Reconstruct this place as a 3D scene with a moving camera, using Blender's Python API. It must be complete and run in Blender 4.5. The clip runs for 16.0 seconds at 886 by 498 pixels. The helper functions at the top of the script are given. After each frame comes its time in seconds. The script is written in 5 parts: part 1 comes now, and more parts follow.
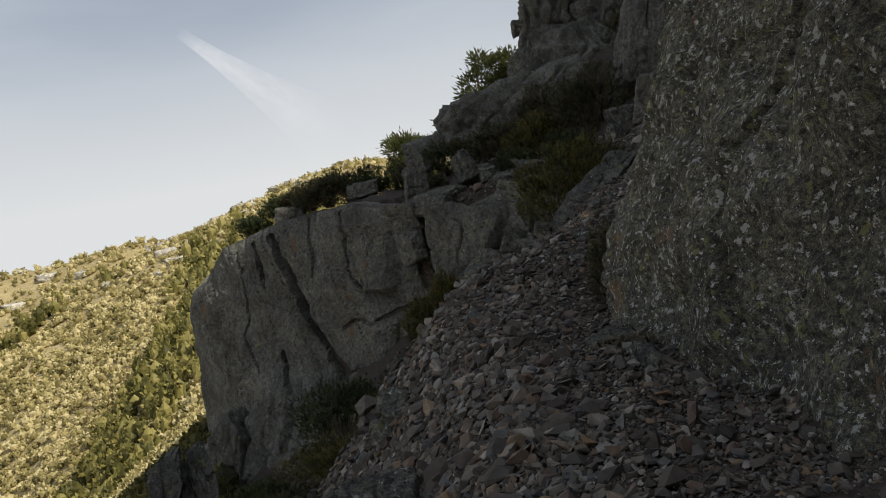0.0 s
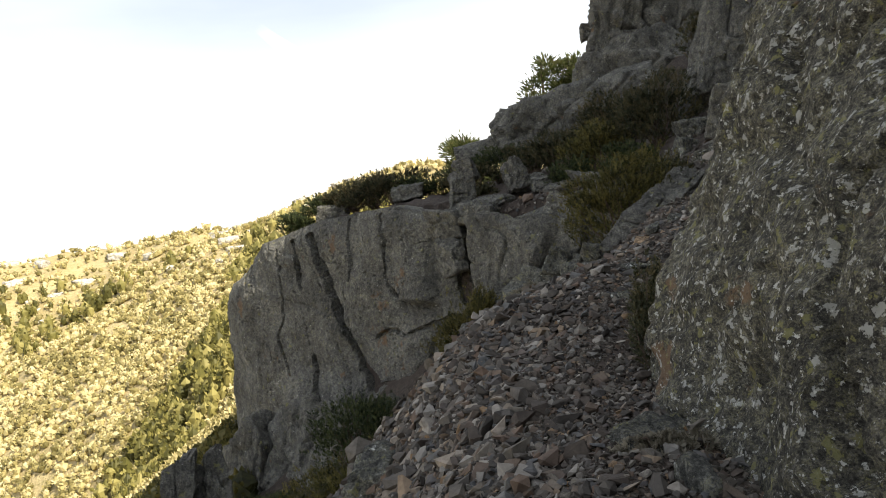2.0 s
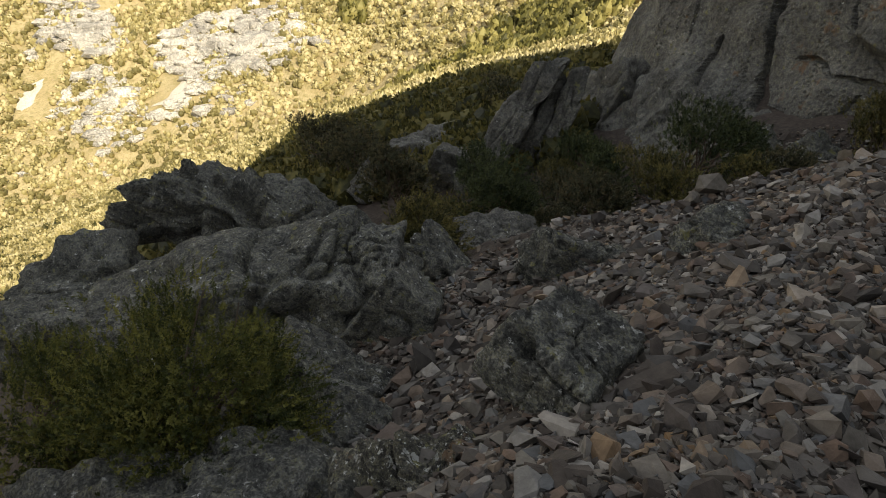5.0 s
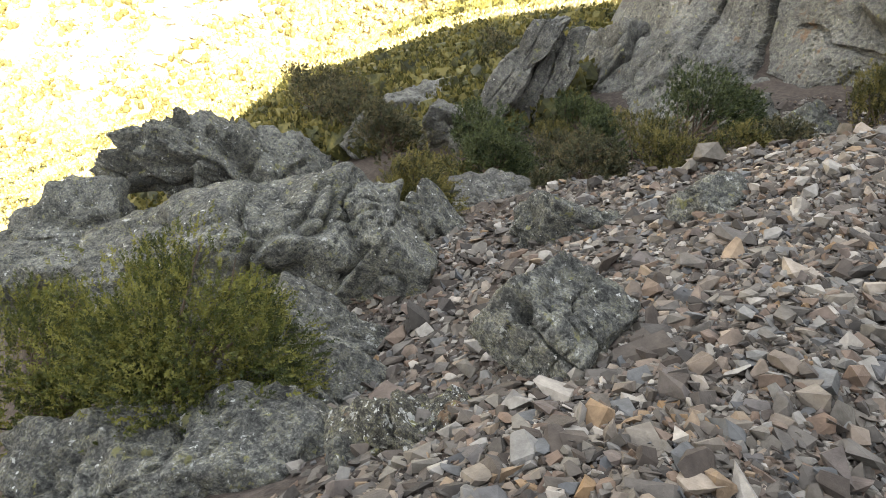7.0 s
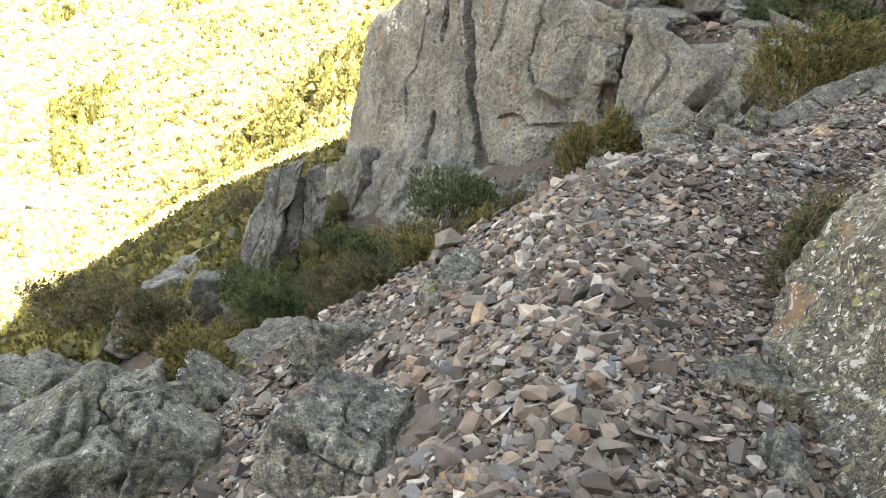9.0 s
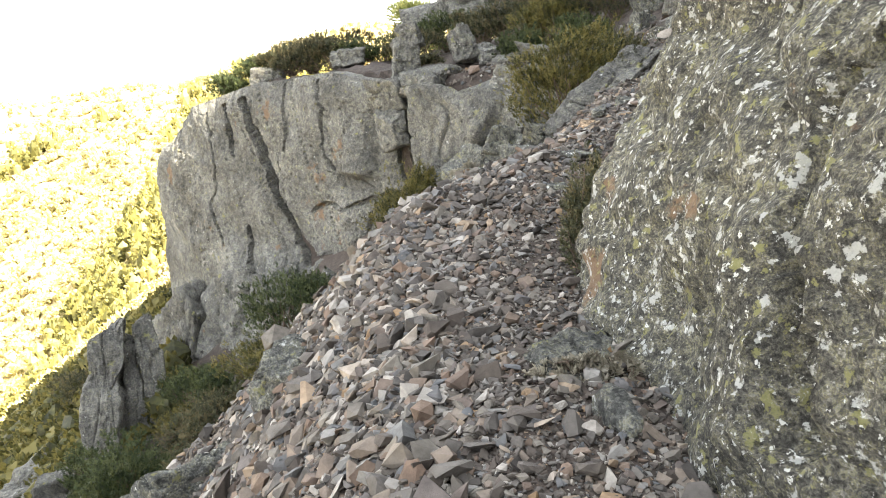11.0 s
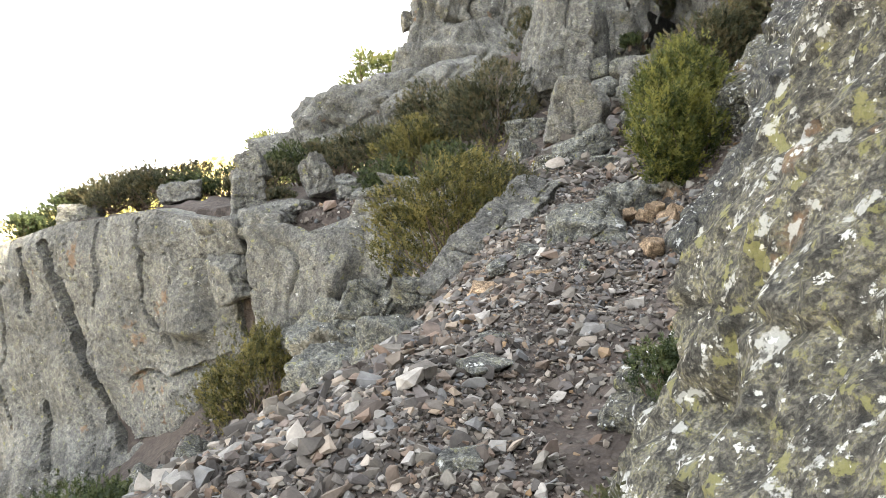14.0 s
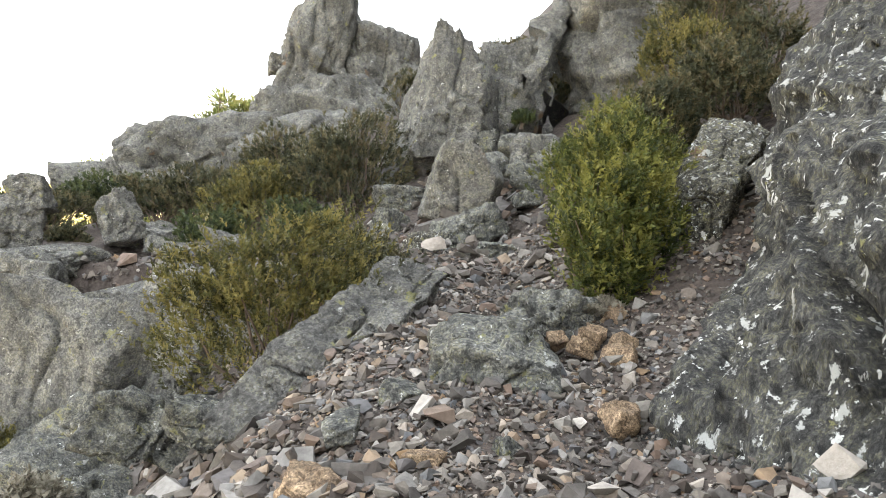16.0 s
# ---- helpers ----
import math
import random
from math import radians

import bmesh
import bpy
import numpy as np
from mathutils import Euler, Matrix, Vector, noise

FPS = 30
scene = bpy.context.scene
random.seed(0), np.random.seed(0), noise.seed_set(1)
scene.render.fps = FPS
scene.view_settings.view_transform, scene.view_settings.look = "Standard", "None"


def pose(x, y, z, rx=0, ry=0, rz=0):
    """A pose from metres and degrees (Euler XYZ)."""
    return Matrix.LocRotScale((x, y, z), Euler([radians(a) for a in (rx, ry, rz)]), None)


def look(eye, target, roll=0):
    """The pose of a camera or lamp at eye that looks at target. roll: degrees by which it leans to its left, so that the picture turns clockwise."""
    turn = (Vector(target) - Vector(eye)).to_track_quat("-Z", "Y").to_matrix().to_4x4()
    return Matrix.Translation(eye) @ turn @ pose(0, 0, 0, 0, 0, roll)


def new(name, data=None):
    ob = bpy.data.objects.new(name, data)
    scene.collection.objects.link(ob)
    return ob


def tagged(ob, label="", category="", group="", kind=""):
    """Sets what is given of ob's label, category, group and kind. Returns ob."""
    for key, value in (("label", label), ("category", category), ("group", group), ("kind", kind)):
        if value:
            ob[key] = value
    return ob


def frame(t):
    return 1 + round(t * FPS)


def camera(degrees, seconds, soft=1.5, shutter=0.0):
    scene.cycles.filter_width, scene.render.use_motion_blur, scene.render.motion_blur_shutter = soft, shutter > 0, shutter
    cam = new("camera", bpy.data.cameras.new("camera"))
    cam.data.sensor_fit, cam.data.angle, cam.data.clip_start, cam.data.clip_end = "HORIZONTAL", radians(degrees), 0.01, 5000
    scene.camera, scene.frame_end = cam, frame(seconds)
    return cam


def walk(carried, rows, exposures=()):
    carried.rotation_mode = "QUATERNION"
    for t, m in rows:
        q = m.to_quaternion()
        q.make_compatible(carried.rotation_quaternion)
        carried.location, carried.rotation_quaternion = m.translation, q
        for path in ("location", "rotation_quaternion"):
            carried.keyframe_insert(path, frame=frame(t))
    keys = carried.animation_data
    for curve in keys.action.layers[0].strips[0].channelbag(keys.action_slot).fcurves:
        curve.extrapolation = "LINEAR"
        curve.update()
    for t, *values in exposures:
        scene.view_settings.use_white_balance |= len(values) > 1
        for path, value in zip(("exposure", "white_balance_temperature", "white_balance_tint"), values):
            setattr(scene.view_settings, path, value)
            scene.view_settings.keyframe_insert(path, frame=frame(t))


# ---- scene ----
cam = camera(66.17, 16.0, 0.65)
PATH = [
    (0, (0.000, 0.000, 1.400), (-0.000, 2.978, 1.035), -10.00),
    (0.5, (0.143, 0.728, 1.335), (0.100, 3.721, 1.149), -11.14),
    (1, (0.382, 1.336, 1.379), (0.120, 4.316, 1.155), -10.92),
    (1.5, (0.487, 1.539, 1.363), (0.283, 4.514, 1.036), -6.19),
    (2, (0.507, 1.616, 1.357), (0.257, 4.589, 1.048), -6.57),
    (2.5, (0.461, 1.638, 1.408), (-0.097, 4.572, 1.132), -8.48),
    (3, (0.402, 1.738, 1.480), (-0.527, 4.553, 1.019), -5.20),
    (3.5, (0.338, 1.889, 1.522), (-0.857, 4.586, 0.975), -0.08),
    (4, (0.244, 1.942, 1.715), (-1.191, 4.364, 0.680), 3.88),
    (4.5, (0.027, 1.992, 1.649), (-1.357, 4.217, 0.189), 13.58),
    (4.7, (-0.005, 1.997, 1.634), (-1.296, 4.082, -0.093), 16.42),
    (6.8, (-0.139, 1.943, 1.644), (-1.262, 3.877, -0.357), 21.70),
    (7, (-0.104, 1.962, 1.644), (-1.196, 3.957, -0.313), 21.76),
    (7.5, (0.005, 1.969, 1.696), (-0.926, 4.234, -0.037), 21.82),
    (8, (0.097, 2.027, 1.677), (-0.715, 4.412, 0.048), 21.39),
    (8.5, (0.169, 2.038, 1.676), (-0.566, 4.554, 0.217), 18.51),
    (9, (0.285, 2.059, 1.654), (-0.349, 4.700, 0.381), 11.13),
    (9.5, (0.402, 2.049, 1.589), (-0.083, 4.813, 0.529), 5.24),
    (10, (0.530, 2.024, 1.518), (0.366, 4.862, 0.560), 1.95),
    (10.2, (0.563, 2.034, 1.479), (0.448, 4.884, 0.549), 0.05),
    (12.3, (0.972, 3.572, 1.296), (0.931, 6.473, 0.535), -5.07),
    (12.5, (0.999, 3.865, 1.287), (1.143, 6.805, 0.707), -1.87),
    (13, (0.996, 4.428, 1.323), (1.479, 7.364, 0.941), -2.10),
    (13.5, (1.117, 5.217, 1.293), (1.377, 8.172, 0.848), -5.02),
    (14, (1.183, 5.977, 1.273), (1.715, 8.906, 0.904), -3.70),
    (14.5, (1.381, 6.769, 1.275), (1.839, 9.720, 0.994), -3.66),
    (15, (1.524, 7.586, 1.251), (2.449, 10.434, 1.061), -0.13),
    (15.5, (1.751, 8.409, 1.285), (2.779, 11.226, 1.210), 3.98),
    (16, (1.983, 9.137, 1.285), (3.143, 11.903, 1.230), 4.02),
]
EXPO = [(0, 0.0, 6400, 10), (0.5, 0.58, 6500, 10), (1.5, 1.0, 6600, 10), (2.5, 1.12, 6700, 10), (3.5, 0.85, 6800, 10), (4, 0.6, 6800, 10), (4.5, 0.6, 6800, 10), (4.7, 0.6, 6800, 10), (6.8, 2.6, 6800, 10), (8, 2.9, 6800, 10), (10, 3.15, 6800, 10), (12.5, 3.15, 6800, 10), (14, 3.35, 6800, 10), (15.5, 3.4, 6800, 10), (16, 3.3, 6800, 10)]
walk(cam, [(t, look(e, g, r)) for t, e, g, r in PATH], EXPO)


# ---- world and sun ----
SUN_AZ, SUN_EL = 122.0, 44.0
world = bpy.data.worlds.new("world")
scene.world = world
world.use_nodes = True
wn, wl = world.node_tree.nodes, world.node_tree.links
wn.clear()
w_out, w_bg, w_sky = wn.new("ShaderNodeOutputWorld"), wn.new("ShaderNodeBackground"), wn.new("ShaderNodeTexSky")
w_sky.sky_type, w_sky.sun_disc = "NISHITA", False
w_sky.sun_elevation, w_sky.sun_rotation = radians(SUN_EL), radians(SUN_AZ)
w_sky.air_density, w_sky.dust_density, w_sky.ozone_density, w_sky.altitude = 1.0, 1.6, 1.0, 900
w_geo, w_sep, w_max, w_com = wn.new("ShaderNodeTexCoord"), wn.new("ShaderNodeSeparateXYZ"), wn.new("ShaderNodeMath"), wn.new("ShaderNodeCombineXYZ")
w_max.operation = "MAXIMUM"
w_max.inputs[1].default_value = 0.1
wl.new(w_geo.outputs["Generated"], w_sep.inputs[0])
wl.new(w_sep.outputs["X"], w_com.inputs["X"])
wl.new(w_sep.outputs["Y"], w_com.inputs["Y"])
wl.new(w_sep.outputs["Z"], w_max.inputs[0])
wl.new(w_max.outputs[0], w_com.inputs["Z"])
wl.new(w_com.outputs[0], w_sky.inputs[0])
# thin high cloud
w_map, w_noise, w_ramp, w_mix = wn.new("ShaderNodeMapping"), wn.new("ShaderNodeTexNoise"), wn.new("ShaderNodeValToRGB"), wn.new("ShaderNodeMix")
w_map.inputs["Scale"].default_value = (1.0, 1.6, 5.0)
w_map.inputs["Rotation"].default_value = (0.0, 0.25, 0.4)
w_noise.inputs["Scale"].default_value, w_noise.inputs["Detail"].default_value = 1.3, 5
w_ramp.color_ramp.elements[0].position, w_ramp.color_ramp.elements[1].position = 0.22, 0.72
w_ramp.color_ramp.elements[0].color = (0.5, 0.5, 0.5, 1)
w_mix.data_type = "RGBA"
wl.new(w_geo.outputs["Generated"], w_map.inputs["Vector"])
wl.new(w_map.outputs[0], w_noise.inputs["Vector"])
wl.new(w_noise.outputs["Fac"], w_ramp.inputs[0])
wl.new(w_ramp.outputs[0], w_mix.inputs["Factor"])
wl.new(w_sky.outputs[0], w_mix.inputs["A"])
w_mix.inputs["B"].default_value = (8.6, 9.3, 10.3, 1)
# white haze low over the horizon
w_haze, w_mix2 = wn.new("ShaderNodeValToRGB"), wn.new("ShaderNodeMix")
w_mix2.data_type = "RGBA"
w_haze.color_ramp.elements[0].position, w_haze.color_ramp.elements[0].color = 0.02, (0.95, 0.95, 0.95, 1)
w_haze.color_ramp.elements[1].position, w_haze.color_ramp.elements[1].color = 0.24, (0, 0, 0, 1)
wl.new(w_sep.outputs["Z"], w_haze.inputs[0])
wl.new(w_haze.outputs[0], w_mix2.inputs["Factor"])
wl.new(w_mix.outputs["Result"], w_mix2.inputs["A"])
w_mix2.inputs["B"].default_value = (12.6, 12.7, 12.6, 1)
wl.new(w_mix2.outputs["Result"], w_bg.inputs["Color"])
w_bg.inputs["Strength"].default_value = 0.06
wl.new(w_bg.outputs[0], w_out.inputs[0])

sun = new("sun", bpy.data.lights.new("sun", "SUN"))
sun.data.energy, sun.data.angle, sun.data.color = 5.0, radians(0.53), (1.0, 0.94, 0.81)
sa, se = radians(SUN_AZ), radians(SUN_EL)
sun.matrix_world = look((60 * math.sin(sa), 60 * math.cos(sa), 80), (60 * math.sin(sa) - 40 * math.sin(sa) * math.cos(se), 60 * math.cos(sa) - 40 * math.cos(sa) * math.cos(se), 80 - 40 * math.sin(se)))


# ---- materials ----
def material(name, rough=0.9):
    m = bpy.data.materials.new(name)
    m.use_nodes = True
    b = m.node_tree.nodes["Principled BSDF"]
    b.inputs["Roughness"].default_value = rough
    b.inputs["Specular IOR Level"].default_value = 0.25
    return m, m.node_tree.nodes, m.node_tree.links, b


def tex(nodes, links, kind, scale, src, detail=4, rough=0.6):
    t = nodes.new("ShaderNodeTexNoise" if kind == "noise" else "ShaderNodeTexVoronoi")
    t.inputs["Scale"].default_value = scale
    if kind == "noise":
        t.inputs["Detail"].default_value, t.inputs["Roughness"].default_value = detail, rough
    if src is not None:
        links.new(src, t.inputs["Vector"])
    return t


def ramp(nodes, links, src, stops):
    r = nodes.new("ShaderNodeValToRGB")
    e = r.color_ramp.elements
    while len(e) < len(stops):
        e.new(0.5)
    for el, (p, c) in zip(e, stops):
        el.position, el.color = p, (*c, 1) if len(c) == 3 else c
    links.new(src, r.inputs[0])
    return r


def mix(nodes, links, fac, a, b):
    m = nodes.new("ShaderNodeMix")
    m.data_type = "RGBA"
    for sock, v in (("Factor", fac), ("A", a), ("B", b)):
        if isinstance(v, bpy.types.NodeSocket):
            links.new(v, m.inputs[sock])
        else:
            m.inputs[sock].default_value = v if sock == "Factor" else (*v, 1)
    return m.outputs["Result"]


def bumped(nodes, links, bsdf, pairs):
    last = None
    for height, strength, dist in pairs:
        b = nodes.new("ShaderNodeBump")
        b.inputs["Strength"].default_value, b.inputs["Distance"].default_value = strength, dist
        links.new(height, b.inputs["Height"])
        if last:
            links.new(last, b.inputs["Normal"])
        last = b.outputs[0]
    links.new(last, bsdf.inputs["Normal"])


BLACK, WHITE = (0, 0, 0), (1, 1, 1)


def rock_material(name, dark, light, pale=0.5, yellow=0.45, rust=0.3, size=1.0, streak=(1, 1, 1), grain=0.8):
    """Grey schist under a patchwork of crust lichen in greys, white and yellow, with rusty stains. pale, yellow, rust: how much of each, 0 to 1; grain: the contrast of the fine mottling."""
    m, n, l, b = material(name)
    co = n.new("ShaderNodeTexCoord")
    mp = n.new("ShaderNodeMapping")
    mp.inputs["Scale"].default_value = streak
    mp.inputs["Rotation"].default_value = (0.2, 0.5 if streak != (1, 1, 1) else 0.0, 0.3)
    l.new(co.outputs["Object"], mp.inputs[0])
    warp = tex(n, l, "noise", 9 / size, mp.outputs[0], 4, 0.7)
    off = n.new("ShaderNodeVectorMath")
    off.operation = "MULTIPLY_ADD"
    off.inputs[1].default_value = (0.035 * size,) * 3
    l.new(warp.outputs["Color"], off.inputs[0])
    l.new(mp.outputs[0], off.inputs[2])
    v = off.outputs[0]
    big = tex(n, l, "noise", 0.8 / size, mp.outputs[0], 6, 0.65)
    mid = tex(n, l, "noise", 5 / size, mp.outputs[0], 6, 0.7)
    fine = tex(n, l, "noise", 40 / size, v, 5, 0.75)
    c1, c2 = tex(n, l, "noise", 11 / size, v, 9, 0.76), tex(n, l, "voronoi", 60 / size, v)
    grey = lambda k: tuple(p + (q - p) * k for p, q in zip(dark, light))  # noqa: E731
    olive = (0.2, 0.185, 0.085)
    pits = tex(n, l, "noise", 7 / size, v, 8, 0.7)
    cells = ramp(n, l, c1.outputs["Fac"], [(0.36, grey(-0.25)), (0.44, grey(0.15)), (0.49, grey(0.65)), (0.53, grey(1.0)), (0.545, tuple(o * yellow + g * (1 - yellow) for o, g in zip(olive, grey(0.9)))), (0.575, grey(0.7)), (0.62 - 0.03 * pale, grey(1.3)), (0.66, tuple(g * 2.1 for g in light))]).outputs[0]
    sp2 = n.new("ShaderNodeSeparateColor")
    l.new(c2.outputs["Color"], sp2.inputs[0])
    col = mix(n, l, grain, grey(0.62), cells)
    for src, lo, hi, fac in ((sp2.outputs[0], 0.5, 1.5, 0.8 * grain), (big.outputs["Fac"], 0.3, 1.7, 0.9), (mid.outputs["Fac"], 0.5, 1.45, 0.7), (fine.outputs["Fac"], 0.2, 1.8, 0.9 * grain)):
        g = n.new("ShaderNodeMix")
        g.data_type, g.blend_type = "RGBA", "MULTIPLY"
        g.inputs["Factor"].default_value = fac
        l.new(col, g.inputs["A"])
        l.new(ramp(n, l, src, [(0.25, (lo,) * 3), (0.75, (hi,) * 3)]).outputs[0], g.inputs["B"])
        col = g.outputs["Result"]
    for amount, w, sc, colour in ((rust, 3.7, 0.7, (0.17, 0.105, 0.06)), (yellow, 7.1, 6.0, (0.2, 0.19, 0.075)), (pale, 1.3, 7.0, (0.42, 0.42, 0.39)), (pale * 0.85, 9.3, 13.0, (0.62, 0.62, 0.58))):
        t = tex(n, l, "noise", sc / size, v, 7, 0.66)
        t.noise_dimensions = "4D"
        t.inputs["W"].default_value = w
        lo = 0.72 - 0.17 * amount
        f = ramp(n, l, t.outputs["Fac"], [(lo, BLACK), (lo + 0.03, (0.75, 0.75, 0.75))]).outputs[0]
        col = mix(n, l, f, col, colour)
    # shade painted into the pits: near black where the bump below sinks
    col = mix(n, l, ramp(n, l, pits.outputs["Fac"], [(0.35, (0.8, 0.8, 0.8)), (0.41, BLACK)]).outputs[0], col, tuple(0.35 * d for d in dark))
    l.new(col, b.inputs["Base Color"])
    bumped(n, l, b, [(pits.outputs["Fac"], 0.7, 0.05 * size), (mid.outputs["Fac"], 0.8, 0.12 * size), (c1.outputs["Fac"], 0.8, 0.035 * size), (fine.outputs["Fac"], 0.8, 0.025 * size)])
    return m


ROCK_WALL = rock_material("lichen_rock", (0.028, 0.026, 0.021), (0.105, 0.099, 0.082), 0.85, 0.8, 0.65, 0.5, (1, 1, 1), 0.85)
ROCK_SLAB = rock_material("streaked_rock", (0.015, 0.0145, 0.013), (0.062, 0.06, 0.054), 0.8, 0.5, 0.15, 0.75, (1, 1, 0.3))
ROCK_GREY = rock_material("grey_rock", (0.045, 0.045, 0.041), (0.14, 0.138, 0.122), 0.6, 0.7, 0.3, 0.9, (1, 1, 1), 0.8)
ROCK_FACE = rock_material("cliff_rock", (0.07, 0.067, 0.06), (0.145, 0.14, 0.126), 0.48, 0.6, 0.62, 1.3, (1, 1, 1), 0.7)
# distant rock: sun glare and haze are put into its pale colour
ROCK_FAR = rock_material("sunlit_crag_rock", (0.3, 0.28, 0.23), (0.55, 0.5, 0.42), 0.3, 0.2, 0.4, 8.0)
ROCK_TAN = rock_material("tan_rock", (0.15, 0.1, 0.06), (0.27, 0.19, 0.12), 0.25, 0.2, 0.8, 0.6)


def stone_material():
    m, n, l, b = material("scree_stone", 0.85)
    info = n.new("ShaderNodeObjectInfo")
    geo = n.new("ShaderNodeNewGeometry")
    add = n.new("ShaderNodeMath")
    add.operation = "ADD"
    l.new(info.outputs["Random"], add.inputs[0])
    l.new(geo.outputs["Random Per Island"], add.inputs[1])
    fr = n.new("ShaderNodeMath")
    fr.operation = "FRACT"
    l.new(add.outputs[0], fr.inputs[0])
    c = ramp(n, l, fr.outputs[0], [(0.0, (0.029, 0.025, 0.022)), (0.16, (0.090, 0.080, 0.071)), (0.3, (0.049, 0.038, 0.031)), (0.5, (0.135, 0.121, 0.103)), (0.66, (0.123, 0.084, 0.061)), (0.78, (0.070, 0.072, 0.075)), (0.92, (0.262, 0.238, 0.209)), (1.0, (0.164, 0.103, 0.054))])
    co = n.new("ShaderNodeTexCoord")
    t = tex(n, l, "noise", 9, co.outputs["Object"], 6, 0.7)
    t2 = tex(n, l, "noise", 60, co.outputs["Object"], 3, 0.7)
    g = n.new("ShaderNodeMix")
    g.data_type, g.blend_type = "RGBA", "MULTIPLY"
    g.inputs["Factor"].default_value = 0.75
    l.new(c.outputs[0], g.inputs["A"])
    l.new(ramp(n, l, t.outputs["Fac"], [(0.3, (0.4, 0.39, 0.37)), (0.7, (1.35, 1.35, 1.32))]).outputs[0], g.inputs["B"])
    l.new(g.outputs["Result"], b.inputs["Base Color"])
    bumped(n, l, b, [(t.outputs["Fac"], 0.5, 0.03), (t2.outputs["Fac"], 0.4, 0.006)])
    return m


STONE = stone_material()


def soil_material(name, a, c, d, scale, bump):
    m, n, l, b = material(name, 0.95)
    co = n.new("ShaderNodeTexCoord")
    v = co.outputs["Object"]
    t1, t2, t3 = tex(n, l, "noise", 0.35 * scale, v, 5), tex(n, l, "noise", 6 * scale, v, 6, 0.75), tex(n, l, "voronoi", 16 * scale, v)
    col = ramp(n, l, t1.outputs["Fac"], [(0.35, a), (0.65, c)]).outputs[0]
    f = ramp(n, l, t2.outputs["Fac"], [(0.45, BLACK), (0.62, (0.8, 0.8, 0.8))]).outputs[0]
    col = mix(n, l, f, col, d)
    l.new(col, b.inputs["Base Color"])
    bumped(n, l, b, [(t2.outputs["Fac"], 0.7, 0.05 * bump), (t3.outputs["Distance"], 0.8, 0.03 * bump)])
    return m


SOIL = soil_material("gravel_soil", (0.026, 0.02, 0.016), (0.048, 0.037, 0.03), (0.08, 0.063, 0.051), 1.0, 1.0)
# dry tan ground, raised in colour to carry extra sunlight on the far slope
HILL = soil_material("dry_hillside_sunlit", (0.34, 0.26, 0.12), (0.46, 0.37, 0.2), (0.24, 0.2, 0.08), 0.12, 8.0)
# chute scree painted near white, as strong sunlight would bleach it out
CHUTE = soil_material("sunlit_scree", (0.58, 0.52, 0.42), (0.68, 0.62, 0.52), (0.42, 0.37, 0.28), 0.3, 5.0)


def leaf_material(name, c1, c2, c3, grain=2.6):
    m, n, l, b = material(name, 0.6)
    geo = n.new("ShaderNodeNewGeometry")
    co = n.new("ShaderNodeTexCoord")
    t = tex(n, l, "noise", grain, co.outputs["Object"], 4, 0.6)
    clump = n.new("ShaderNodeMath")
    clump.operation = "MULTIPLY_ADD"
    l.new(t.outputs["Fac"], clump.inputs[0])
    clump.inputs[1].default_value, clump.inputs[2].default_value = 1.9, -0.58
    add = n.new("ShaderNodeMath")
    add.operation = "MULTIPLY_ADD"
    l.new(geo.outputs["Random Per Island"], add.inputs[0])
    add.inputs[1].default_value = 0.75
    l.new(clump.outputs[0], add.inputs[2])
    l.new(ramp(n, l, add.outputs[0], [(0.4, c1), (0.75, c2), (1.1, c3)]).outputs[0], b.inputs["Base Color"])
    b.inputs["Subsurface Weight"].default_value = 0.0
    tr = n.new("ShaderNodeBsdfTranslucent")
    mx = n.new("ShaderNodeMixShader")
    mx.inputs[0].default_value = 0.3
    l.new(ramp(n, l, add.outputs[0], [(0.4, c2), (1.1, c3)]).outputs[0], tr.inputs["Color"])
    out = n["Material Output"]
    l.new(b.outputs[0], mx.inputs[1])
    l.new(tr.outputs[0], mx.inputs[2])
    l.new(mx.outputs[0], out.inputs["Surface"])
    return m


LEAF_BRIGHT = leaf_material("heather_bright", (0.018, 0.026, 0.006), (0.06, 0.07, 0.014), (0.15, 0.143, 0.032))
LEAF_DULL = leaf_material("heather_dull", (0.022, 0.026, 0.013), (0.055, 0.056, 0.026), (0.105, 0.088, 0.042))
LEAF_DARK = leaf_material("oak_green", (0.014, 0.022, 0.008), (0.036, 0.05, 0.017), (0.075, 0.085, 0.03))
LEAF_PINE = leaf_material("pine_needles", (0.04, 0.055, 0.015), (0.085, 0.1, 0.03), (0.14, 0.14, 0.05))
LEAF_OLIVE = leaf_material("heather_olive", (0.024, 0.025, 0.009), (0.072, 0.07, 0.019), (0.155, 0.13, 0.038))
# far foliage: sunlight is put into these colours, well above the near leaves
LEAF_FAR = leaf_material("hillside_scrub_sunlit", (0.15, 0.128, 0.045), (0.38, 0.315, 0.125), (0.6, 0.51, 0.27), 0.09)
LEAF_FARPINE = leaf_material("hillside_trees_sunlit", (0.07, 0.066, 0.016), (0.18, 0.16, 0.042), (0.32, 0.275, 0.09), 0.09)
DRY = leaf_material("dry_twigs", (0.1, 0.085, 0.06), (0.17, 0.15, 0.11), (0.25, 0.23, 0.18))


